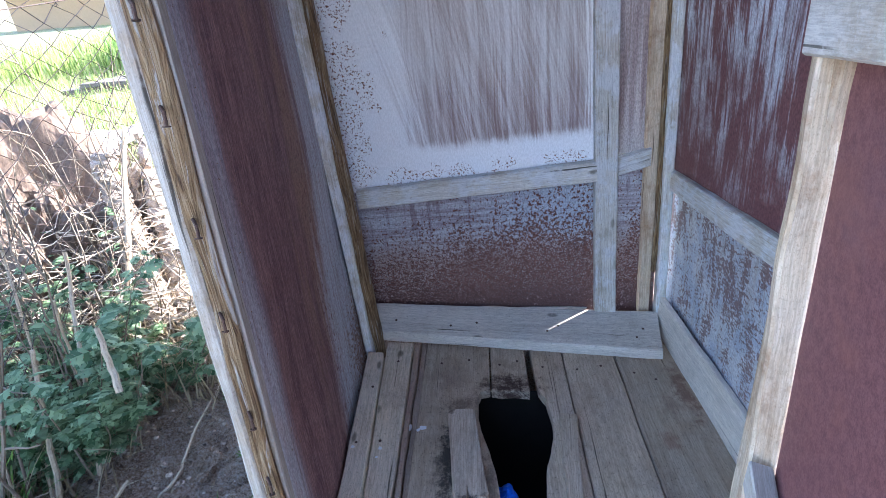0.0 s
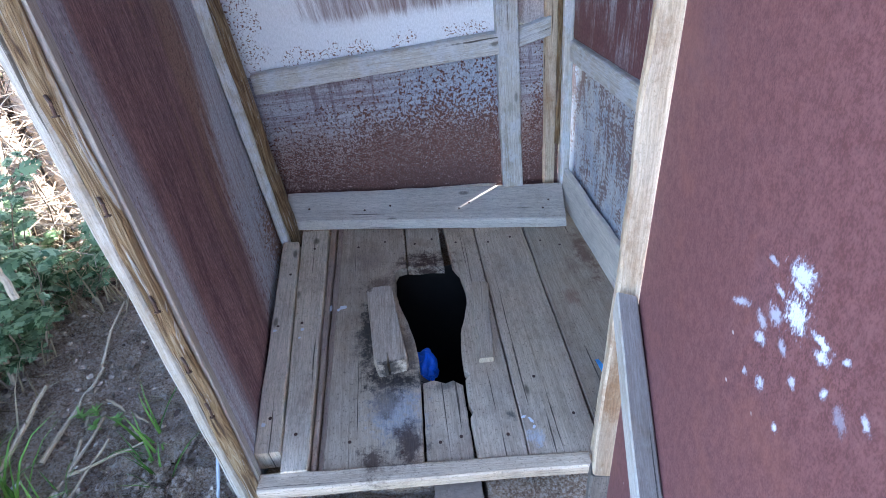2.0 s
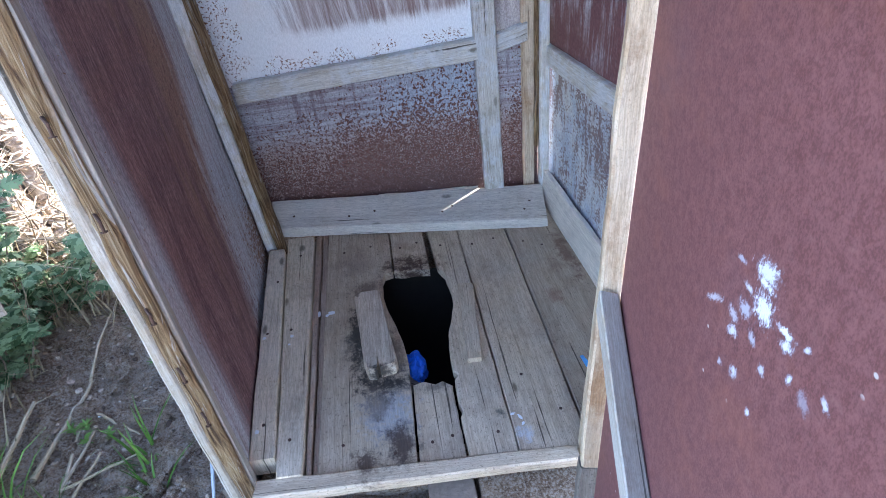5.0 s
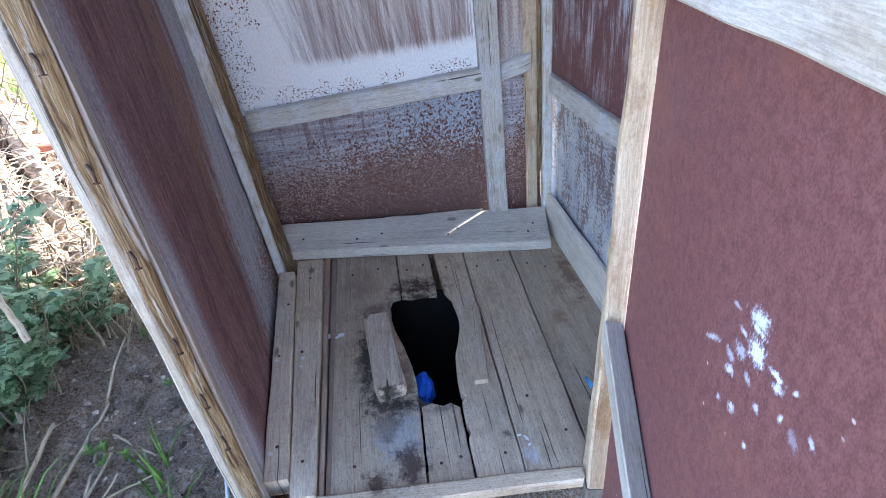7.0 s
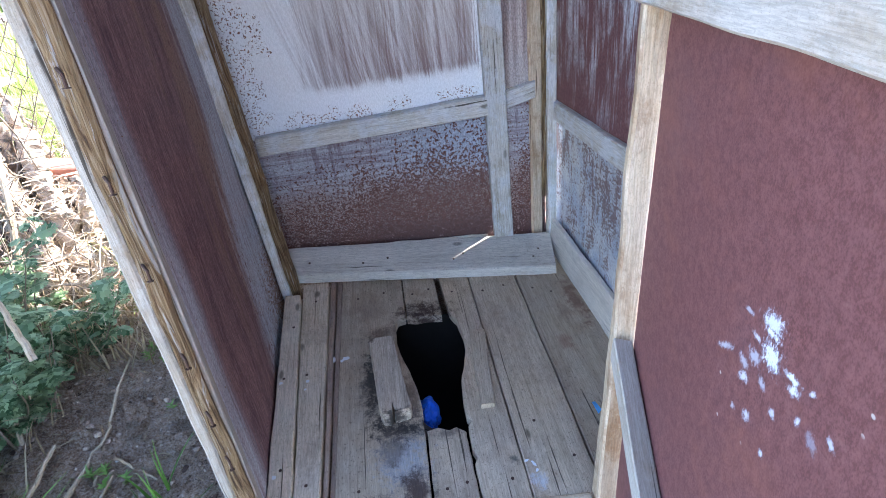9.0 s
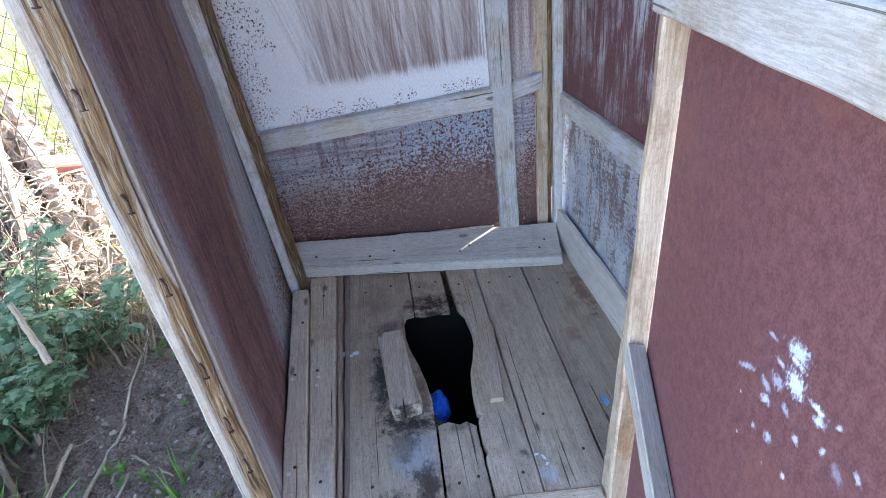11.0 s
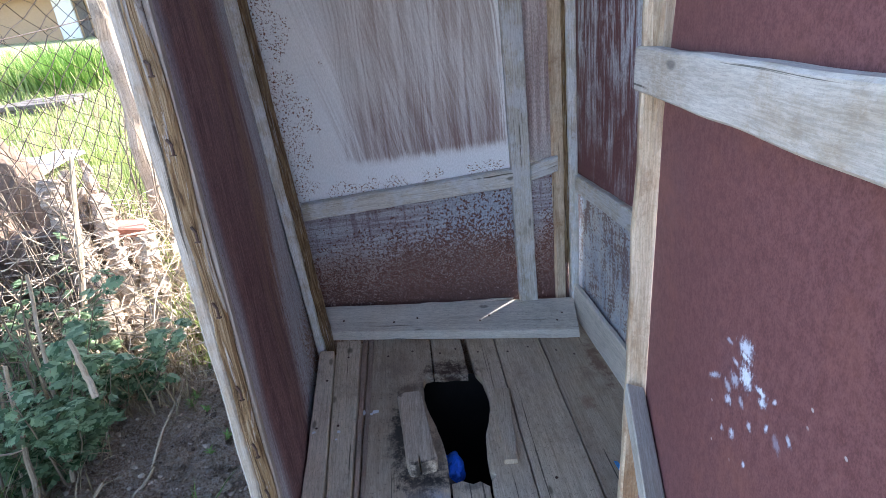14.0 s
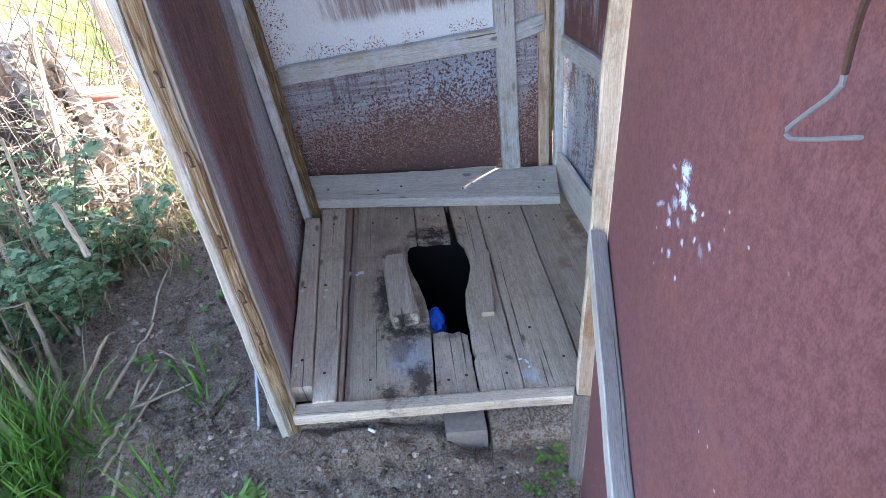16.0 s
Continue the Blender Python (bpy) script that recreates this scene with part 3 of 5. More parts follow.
def board_bm(s0, s1, e0, e1, thick, steps=14, chamfer=0.003, wear=0.002, bow=0.0, seed=0):
    """A board whose broad face has the edges s0-e0 and s1-e1; thick points away from that face. Worn edges, ends capped."""
    s0, s1, e0, e1, thick = (Vector(v) for v in (s0, s1, e0, e1, thick))
    bm = bmesh.new()
    um, un = bm.loops.layers.uv.new("metres"), bm.loops.layers.uv.new("unit")
    length, tn, tl = ((e0 + e1) - (s0 + s1)).length / 2, thick.normalized(), thick.length
    rings = []
    for i in range(steps + 1):
        f = i / steps
        a, b = s0.lerp(e0, f), s1.lerp(e1, f)
        w = (b - a).normalized()
        n1, n2, n3 = (noise.noise((f * length * 9, seed * 3.7 + j * 11.1, seed)) for j in range(3))
        a = a - w * (n1 * wear)
        b = b + w * (n2 * wear)
        d = tn * (n3 * wear * 0.6 - bow * math.sin(math.pi * f))
        a, b = a + d, b + d
        c = min(chamfer, tl * 0.3)
        prof = [a + w * c, b - w * c, b + tn * c, b + tn * (tl - c), b - w * c + thick, a + w * c + thick, a + tn * (tl - c), a + tn * c]
        if i in (0, steps):
            rag = ((e0 - s0).normalized()) * wear * (1 if i else -1)
            prof = [p + rag * noise.noise((j * 1.7, seed, i)) for j, p in enumerate(prof)]
        rings.append([bm.verts.new(p) for p in prof])
    wid = (s1 - s0).length
    vs = [0, wid, wid + c, wid + tl, wid + tl + c, 2 * wid + tl, 2 * wid + tl + c, 2 * wid + 2 * tl, 2 * wid + 2 * tl + c]
    for i in range(steps):
        for j in range(8):
            q = (j + 1) % 8
            fc = bm.faces.new((rings[i][j], rings[i][q], rings[i + 1][q], rings[i + 1][j]))
            for lp, (u, v) in zip(fc.loops, ((i, j), (i, j + 1), (i + 1, j + 1), (i + 1, j))):
                lp[um].uv = (u / steps * length, vs[v] + seed * 0.37)
                lp[un].uv = (u / steps, v / 8)
    for ring, u in ((rings[0], 0.0), (rings[-1], length)):
        fc = bm.faces.new(ring)
        for lp, (p, v) in zip(fc.loops, ((0, 0), (0, wid), (tl * 0.2, wid), (tl * 0.8, wid), (tl, wid), (tl, 0), (tl * 0.8, 0), (tl * 0.2, 0))):
            lp[um].uv = (u + p * 0.5, v + seed * 0.37)
            lp[un].uv = (0, 0)
    bmesh.ops.recalc_face_normals(bm, faces=bm.faces)
    return bm


def panel_bm(c00, c10, c11, c01, thick, nu=24, nv=24, warp=0.004, seed=0):
    """A thin sheet on four corners, gently warped. unit runs 0 to 1 over it."""
    c00, c10, c11, c01, thick = (Vector(v) for v in (c00, c10, c11, c01, thick))
    bm = bmesh.new()
    um, un = bm.loops.layers.uv.new("metres"), bm.loops.layers.uv.new("unit")
    tn, lu, lv = thick.normalized(), (c10 - c00).length, (c01 - c00).length

    def sheet(shift):
        rows = []
        for j in range(nv + 1):
            row = []
            for i in range(nu + 1):
                u, v = i / nu, j / nv
                p = c00.lerp(c10, u).lerp(c01.lerp(c11, u), v)
                row.append(bm.verts.new(p + tn * (warp * noise.noise((u * lu * 4, v * lv * 3, seed * 5.1))) + shift))
            rows.append(row)
        return rows
    front, back = sheet(Vector()), sheet(thick)
    for rows in (front, back):
        for j in range(nv):
            for i in range(nu):
                fc = bm.faces.new((rows[j][i], rows[j][i + 1], rows[j + 1][i + 1], rows[j + 1][i]))
                for lp, (a, b) in zip(fc.loops, ((i, j), (i + 1, j), (i + 1, j + 1), (i, j + 1))):
                    lp[um].uv, lp[un].uv = (a / nu * lu + seed, b / nv * lv), (a / nu, b / nv)
    rim = [(0, i) for i in range(nu)] + [(j, nu) for j in range(nv)] + [(nv, i) for i in range(nu, 0, -1)] + [(j, 0) for j in range(nv, 0, -1)]
    for k, (j, i) in enumerate(rim):
        j2, i2 = rim[(k + 1) % len(rim)]
        fc = bm.faces.new((front[j][i], front[j2][i2], back[j2][i2], back[j][i]))
        for lp, (jj, ii) in zip(fc.loops, ((j, i), (j2, i2), (j2, i2), (j, i))):
            lp[um].uv, lp[un].uv = (ii / nu * lu + seed, jj / nv * lv), (ii / nu, jj / nv)
    bmesh.ops.recalc_face_normals(bm, faces=bm.faces)
    return bm


def tube(bm, pts, r0, r1=None, sides=6):
    """A tapering tube along points, added to bm."""
    pts = [Vector(p) for p in pts]
    r1 = r0 if r1 is None else r1
    um = bm.loops.layers.uv.get("metres") or bm.loops.layers.uv.new("metres")
    rings, run = [], [0.0]
    for i, p in enumerate(pts):
        d = (pts[min(i + 1, len(pts) - 1)] - pts[max(i - 1, 0)]).normalized()
        side = d.cross(Vector((0.31, 0.17, 0.94)) if abs(d.z) < 0.9 else Vector((1, 0.2, 0))).normalized()
        up = side.cross(d)
        r = r0 + (r1 - r0) * i / max(1, len(pts) - 1)
        rings.append([bm.verts.new(p + side * (r * math.cos(2 * math.pi * k / sides)) + up * (r * math.sin(2 * math.pi * k / sides))) for k in range(sides)])
        if i:
            run.append(run[-1] + (p - pts[i - 1]).length)
    for i in range(len(pts) - 1):
        for k in range(sides):
            q = (k + 1) % sides
            fc = bm.faces.new((rings[i][k], rings[i][q], rings[i + 1][q], rings[i + 1][k]))
            for lp, (a, b) in zip(fc.loops, ((i, k), (i, k + 1), (i + 1, k + 1), (i + 1, k))):
                lp[um].uv = (run[a], b / sides * 6.28 * max(r0, r1))
    if sides > 3:
        bm.faces.new(rings[0][::-1])
        bm.faces.new(rings[-1])
    return bm


def lump_bm(size, seed, rough=0.25, sub=2):
    bm = bmesh.new()
    bmesh.ops.create_icosphere(bm, subdivisions=sub, radius=1.0)
    for v in bm.verts:
        k = 1 + rough * noise.noise(v.co * 1.7 + Vector((seed, 0, 0))) + rough * 0.4 * noise.noise(v.co * 5 + Vector((0, seed, 0)))
        v.co = Vector((v.co.x * size[0], v.co.y * size[1], v.co.z * size[2])) * k
    return bm


# ---- ground ----
def height(x, y):
    """The lie of the land: trodden earth before the hut, a bank along the fence, level yard behind."""
    def hill(cx, cy, sx, sy):
        return math.exp(-((x - cx) / sx) ** 2 - ((y - cy) / sy) ** 2)
    z = -0.10 + 0.20 * (0.5 - 0.5 * math.tanh((x + 0.55) * 4.5)) * (0.5 + 0.5 * math.tanh((y - 0.75) * 2))
    z += 0.05 * hill(-0.42, 0.72, 0.25, 0.25) - 0.17 * hill(0.55, 0.25, 0.33, 0.6) - 0.05 * hill(-0.5, -0.6, 1.5, 0.8)
    z += 0.06 * hill(-1.0, 0.6, 0.25, 0.5) + 0.065 * hill(-0.08, 0.60, 0.22, 0.06) + 0.035 * hill(0.2, 0.52, 0.2, 0.06) + 0.085 * hill(0.44, 0.50, 0.17, 0.075)
    near = math.exp(-((x + 0.4) ** 2 + (y - 0.6) ** 2) / 9)
    z += near * (0.016 * noise.noise((x * 7, y * 7, 0)) + 0.020 * noise.noise((x * 23, y * 23, 3)) + 0.026 * abs(noise.noise((x * 42, y * 42, 5))))
    z += (1 - near) * 0.12 * noise.noise((x * 0.35, y * 0.35, 8))
    if 0.0 < x < 0.34 and 0.78 < y < 1.42:
        z = -1.1
    elif -0.25 < x < 0.66 and 0.70 < y < 1.64:
        z = min(z, -0.14)
    return z


def spaced(lo, hi, fine_lo, fine_hi, step):
    out, v, s = [], fine_lo, step
    while v <= fine_hi:
        out.append(v)
        v += step
    while v < hi:
        s *= 1.22
        out.append(v)
        v += s
    out.append(hi)
    v, s = fine_lo - step, step
    while v > lo:
        out.insert(0, v)
        s *= 1.22
        v -= s
    out.insert(0, lo)
    return out


def ground():
    xs, ys = spaced(-900, 900, -1.4, 0.8, 0.011), spaced(-900, 1500, 0.0, 2.1, 0.011)
    verts = [(x, y, height(x, y)) for y in ys for x in xs]
    n = len(xs)
    faces = [(j * n + i, j * n + i + 1, (j + 1) * n + i + 1, (j + 1) * n + i) for j in range(len(ys) - 1) for i in range(n - 1)]
    me = bpy.data.meshes.new("ground")
    me.from_pydata(verts, [], faces)
    me.polygons.foreach_set("use_smooth", [True] * len(faces))
    me.materials.append(M_SOIL)
    tagged(new("ground", me), "trodden dry brown earth turning to grass further off", "ground", kind="structure")


ground()


# ---- the hut ----
def deck(x):
    """Height of the sagging floor, which falls to one side."""
    return 0.02 - 0.06 * x


def nail(parent, at, way, r=0.003, length=0.03):
    """A bent rusty nail with a flat head."""
    bm = bmesh.new()
    way = Vector(way).normalized()
    a = Vector(at)
    b = a + way * (length * 0.35)
    c = b + (way * 0.5 + Vector((-0.25, 0.1, -1.0))).normalized() * (length * 0.7)
    tube(bm, [a - way * 0.01, a, b, b.lerp(c, 0.5), c], r, r * 0.9, 7)
    e = (c - b).normalized()
    tube(bm, [c, c + e * 0.0015], r * 2.0, r * 2.0, 9)
    return part("nail", bm, M_IRON, parent)


def floor():
    fl = thing("floor", "worn grey plank floor with a ragged hole", "floor", kind="structure")
    d = Vector((0, 0, -0.03))

    def plank(x00, y0, x01, x10, y1, x11, lift, seed, mat=M_FLOOR, t=0.03):
        z = lambda x: deck(x) + lift
        part("plank", board_bm((x00, y0, z(x00)), (x01, y0, z(x01)), (x10, y1, z(x10)), (x11, y1, z(x11)), (0, 0, -t), 22, 0.003, 0.003, 0, seed), mat, fl)
    # two thick raised planks along the left wall
    plank(-0.276, 0.690, -0.219, -0.302, 1.468, -0.251, 0.036, 1, M_RAISED, t=0.06)
    plank(-0.215, 0.650, -0.157, -0.249, 1.542, -0.160, 0.022, 2, M_RAISED, t=0.05)
    plank(-0.154, 0.652, -0.143, -0.157, 1.60, -0.138, 0.004, 3, M_RED)
    plank(-0.140, 0.650, -0.127, -0.134, 1.62, -0.114, -0.010, 13, M_RED)
    # planks round the hole, sawn out by hand
    def sawn(outline, lift, seed, t=0.03):
        bm = bmesh.new()
        um, un = bm.loops.layers.uv.new("metres"), bm.loops.layers.uv.new("unit")
        pts = []
        for i, (x, y) in enumerate(outline):
            x2, y2 = outline[(i + 1) % len(outline)]
            n = max(1, int(math.hypot(x2 - x, y2 - y) / 0.02))
            for k in range(n):
                f = k / n
                px, py = x + (x2 - x) * f, y + (y2 - y) * f
                pts.append((px + 0.002 * noise.noise((px * 40, py * 40, seed)), py + 0.002 * noise.noise((px * 40, py * 40, seed + 5))))
        cx, cy = sum(p[0] for p in pts) / len(pts), sum(p[1] for p in pts) / len(pts)
        rim = [bm.verts.new((x, y, deck(x) + lift - 0.002)) for x, y in pts]
        top = [bm.verts.new((x + 0.002 * (1 if x < cx else -1), y + 0.002 * (1 if y < cy else -1), deck(x) + lift)) for x, y in pts]
        low = [bm.verts.new((x, y, deck(x) + lift - t)) for x, y in pts]
        bm.faces.new(top)
        bm.faces.new(low[::-1])
        for i in range(len(pts)):
            j = (i + 1) % len(pts)
            bm.faces.new((rim[i], rim[j], top[j], top[i]))
            bm.faces.new((low[i], low[j], rim[j], rim[i]))
        for fc in bm.faces:
            for lp in fc.loops:
                lp[um].uv = (lp.vert.co.y, lp.vert.co.x + lp.vert.co.z + seed * 0.37)
        part("plank", bm, M_FLOOR, fl)
    sawn([(-0.128, 0.64), (0.098, 0.64), (0.107, 0.884), (0.108, 0.95), (0.101, 1.02), (0.086, 1.09), (0.066, 1.164), (0.057, 1.22), (0.059, 1.30), (0.068, 1.328), (0.096, 1.335), (0.098, 1.70), (-0.112, 1.70)], 0.0, 4)
    sawn([(0.103, 0.632), (0.214, 0.632), (0.214, 0.858), (0.190, 0.876), (0.170, 0.868), (0.140, 0.882), (0.112, 0.874)], -0.006, 5)
    sawn([(0.101, 1.338), (0.130, 1.331), (0.170, 1.336), (0.218, 1.330), (0.212, 1.70), (0.102, 1.70)], -0.002, 6)
    sawn([(0.219, 0.632), (0.336, 0.632), (0.341, 1.70), (0.231, 1.70), (0.240, 1.42), (0.244, 1.34), (0.262, 1.30), (0.271, 1.22), (0.267, 1.16), (0.250, 1.09), (0.232, 1.03), (0.224, 0.96), (0.224, 0.90), (0.238, 0.885), (0.222, 0.868), (0.220, 0.80), (0.229, 0.772), (0.219, 0.755)], 0.0, 7)
    plank(0.3395, 0.628, 0.5100, 0.345, 1.70, 0.5120, 0.0, 8)
    plank(0.5155, 0.625, 0.742, 0.5170, 1.70, 0.715, -0.002, 9)


floor()


def threshold():
    part_ob = part("trim", board_bm((-0.262, 0.612, 0.05), (-0.262, 0.655, 0.05), (0.470, 0.598, 0.000), (0.470, 0.636, 0.000), (0, 0, -0.034), 20, 0.004, 0.003, 0, 21), M_FLOOR)
    tagged(part_ob, "pale wooden threshold strip along the floor's edge", "threshold", kind="structure")


threshold()


def foundation():
    lump = part("stone_block", board_bm((0.115, 0.565, -0.045), (0.115, 0.66, -0.04), (0.222, 0.56, -0.052), (0.222, 0.66, -0.045), (0, 0, -0.075), 6, 0.008, 0.006, 0, 31), M_BRICK)
    tagged(lump, "dusty brick lying under the threshold", "brick")
    slab = part("concrete_slab", board_bm((0.232, 0.545, -0.055), (0.232, 0.70, -0.045), (0.50, 0.54, -0.075), (0.50, 0.70, -0.06), (0, 0, -0.16), 18, 0.02, 0.016, 0, 32), M_SOIL)
    tagged(slab, "rough dusty grey-brown concrete slab under the threshold", "slab")
    sill = part("sill_beam", board_bm((-0.26, 0.63, 0.0), (-0.26, 0.70, 0.0), (0.12, 0.63, -0.03), (0.12, 0.70, -0.03), (0, 0, -0.10), 8, 0.008, 0.006, 0, 33), M_SOIL)
    tagged(sill, "earth-caked sill beam under the plank floor", "beam")


foundation()

TOP = 1.98


def wall_back():
    w = thing("wall_back", "back wall of maroon boards with peeling whitewash", "wall", kind="structure")
    back = Vector((0, 0.006, 0))
    lean = -0.046
    part("upper_panel", panel_bm((-0.41, 1.700, 0.545), (0.50, 1.700, 0.60), (0.50 + lean * 1.38, 1.735, TOP), (-0.44, 1.735, TOP), back, 30, 40, 0.006, 1), M_UPPER, w, "whitewashed board with brush strokes and chips")
    part("lower_panel", panel_bm((-0.39, 1.698, 0.088), (0.485, 1.698, 0.055), (0.504, 1.706, 0.605), (-0.40, 1.706, 0.560), back, 30, 20, 0.006, 2), M_LOWER, w, "maroon board with rust and flaking paint")
    part("narrow_panel", panel_bm((0.546, 1.725, 0.03), (0.70, 1.73, 0.02), (0.70 + lean * 0.6, 1.732, 0.62), (0.516, 1.728, 0.62), back, 8, 20, 0.003, 3), M_STRIP, w, "mottled lower strip of board")
    part("narrow_panel", panel_bm((0.495 + lean * 0.6, 1.728, 0.622), (0.70 + lean * 0.6, 1.732, 0.622), (0.70 + lean * 1.96, 1.742, TOP), (0.50 + lean * 1.96, 1.738, TOP), back, 8, 30, 0.003, 4), M_GREY, w, "greyed upper strip of board")
    n = Vector((0, 0.035, 0))
    part("batten", board_bm((-0.305, 1.661, 0.506), (-0.307, 1.661, 0.567), (0.462, 1.661, 0.556), (0.458, 1.661, 0.621), n, 20, 0.003, 0.003, 0, 41), M_BATTEN, w)
    part("batten", board_bm((0.477, 1.660, 0.07), (0.550, 1.660, 0.065), (0.389, 1.668, TOP), (0.456, 1.668, TOP), (0, 0.03, 0), 30, 0.003, 0.003, 0, 42), M_BATTEN, w)
    part("batten", board_bm((0.531, 1.690, 0.561), (0.527, 1.690, 0.618), (0.632, 1.693, 0.588), (0.630, 1.693, 0.644), (0, 0.03, 0), 6, 0.003, 0.003, 0, 43), M_BATTEN, w)
    part("corner_batten", board_bm((0.640, 1.706, 0.03), (0.680, 1.706, 0.03), (0.558, 1.712, TOP), (0.608, 1.712, TOP), (0, 0.022, 0), 30, 0.004, 0.004, 0, 44), M_STILE, w, "yellowish corner batten")
    part("bark_edge", board_bm((0.672, 1.700, 0.20), (0.690, 1.700, 0.20), (0.600, 1.708, TOP), (0.624, 1.708, TOP), (0, 0.028, 0), 40, 0.004, 0.006, 0, 45), M_BARK, w, "brown bark edge")


wall_back()


def wall_left():
    w = thing("wall_left", "side wall of maroon board on rough posts", "wall", kind="structure")
    out = Vector((-0.006, 0, 0))
    part("panel", panel_bm((-0.274, 0.640, -0.06), (-0.332, 1.72, -0.02), (-0.436, 1.76, TOP), (-0.234, 0.640, TOP), out, 30, 40, 0.008, 7), M_LEFT, w, "maroon board with pale smears")
    # front post: pale sawn face and a wandering bark edge
    post = part("front_post", board_bm((-0.314, 0.618, -0.10), (-0.291, 0.618, -0.10), (-0.263, 0.622, TOP), (-0.246, 0.622, TOP), (0, 0.04, 0), 40, 0.004, 0.003, 0, 51), M_POST, w, "pale sawn front post")
    part("bark_edge", board_bm((-0.292, 0.617, -0.10), (-0.262, 0.624, -0.10), (-0.247, 0.621, TOP), (-0.227, 0.628, TOP), (0, 0.014, 0), 110, 0.005, 0.004, 0, 52), M_BARK, post, "brown knotted bark edge")
    for z in (0.35, 0.475, 0.615, 0.79, 0.928, 1.065, 1.174):
        nail(post, (-0.272 + 0.020 * z, 0.615, z), (0.55, -0.75, -0.2), 0.0024, 0.021)
    part("cover_strip", board_bm((-0.259, 0.640, 0.0), (-0.263, 0.668, 0.0), (-0.220, 0.640, TOP), (-0.225, 0.668, TOP), (-0.012, 0, 0), 30, 0.002, 0.002, 0, 53), M_RAIL, w, "bluish white strip")
    # inner post by the back corner
    inner = part("inner_post", board_bm((-0.312, 1.482, 0.0), (-0.286, 1.482, 0.0), (-0.402, 1.486, TOP), (-0.356, 1.486, TOP), (0, 0.05, 0), 40, 0.004, 0.003, 0, 54), M_BATTEN, w, "pale inner post")
    part("bark_edge", board_bm((-0.286, 1.490, 0.02), (-0.252, 1.512, 0.02), (-0.357, 1.494, TOP), (-0.345, 1.512, TOP), (-0.01, 0.05, 0), 60, 0.006, 0.007, 0, 55), M_BARK, inner, "brown bark side")
    part("batten", board_bm((-0.214, 0.72, 1.51), (-0.212, 0.72, 1.57), (-0.342, 1.48, 1.405), (-0.340, 1.48, 1.465), (-0.025, 0, 0), 20, 0.003, 0.003, 0, 56), M_BATTEN, w)


wall_left()


def wall_right():
    w = thing("wall_right", "side wall of maroon board streaked with whitewash", "wall", kind="structure")
    out = Vector((0.006, 0, 0))
    lean = -0.046
    X = lambda z, y: 0.742 + lean * z
    part("upper_panel", panel_bm((X(0.6, 0), 1.735, 0.53), (X(0.6, 0), 0.60, 0.62), (X(TOP, 0), 0.60, TOP), (X(TOP, 0), 1.74, TOP), out, 24, 30, 0.006, 11), M_DRIPS, w, "maroon board with white runs")
    part("lower_panel", panel_bm((X(-0.15, 0), 1.80, -0.15), (X(-0.15, 0) + 0.04, 0.60, -0.15), (X(0.6, 0) + 0.012, 0.60, 0.645), (X(0.6, 0) + 0.012, 1.80, 0.625), out, 24, 24, 0.006, 12), M_SMEAR, w, "whitened flaking lower board")
    part("corner_post", board_bm((0.700, 1.680, -0.02), (0.700, 1.722, -0.02), (0.700 + lean * 2, 1.690, TOP), (0.700 + lean * 2, 1.730, TOP), (0.032, 0, 0), 30, 0.004, 0.003, 0, 61), M_BATTEN, w, "pale corner post")
    part("batten", board_bm((0.694, 1.72, 0.500), (0.692, 1.72, 0.566), (0.694, 0.62, 0.624), (0.692, 0.62, 0.690), (0.024, 0, 0), 24, 0.003, 0.003, 0, 62), M_BATTEN, w)
    part("baseboard", board_bm((0.698, 1.69, -0.035), (0.706, 1.69, 0.105), (0.752, 0.62, -0.03), (0.762, 0.62, 0.122), (0.018, 0, 0.0), 24, 0.003, 0.003, 0, 63), M_BENCH, w, "grey skirting board")


wall_right()


def front_and_roof():
    w = thing("wall_front", "narrow front panel beside the doorway", "wall", kind="structure")
    part("panel", panel_bm((0.50, 0.652, -0.20), (0.75, 0.652, -0.20), (0.65, 0.652, TOP), (0.47, 0.652, TOP), (0, 0.006, 0), 8, 30, 0.003, 15), M_DRIPS, w)
    part("jamb", board_bm((0.482, 0.605, -0.25), (0.520, 0.605, -0.25), (0.445, 0.605, TOP), (0.485, 0.605, TOP), (0, 0.04, 0), 20, 0.004, 0.003, 0, 71), M_STILE, w)
    part("header", board_bm((-0.30, 0.62, 1.88), (-0.30, 0.62, TOP), (0.66, 0.60, 1.88), (0.66, 0.60, TOP), (0, 0.035, 0), 16, 0.004, 0.003, 0, 72), M_BATTEN, w)
    roof = part("roof", panel_bm((-0.48, 0.48, TOP + 0.035), (0.80, 0.48, TOP + 0.035), (0.80, 1.88, TOP + 0.005), (-0.48, 1.88, TOP + 0.005), (0, 0, 0.02), 20, 20, 0.004, 16), M_ROOF)
    tagged(roof, "flat weathered sheet roof of the hut", "roof", kind="structure")


front_and_roof()


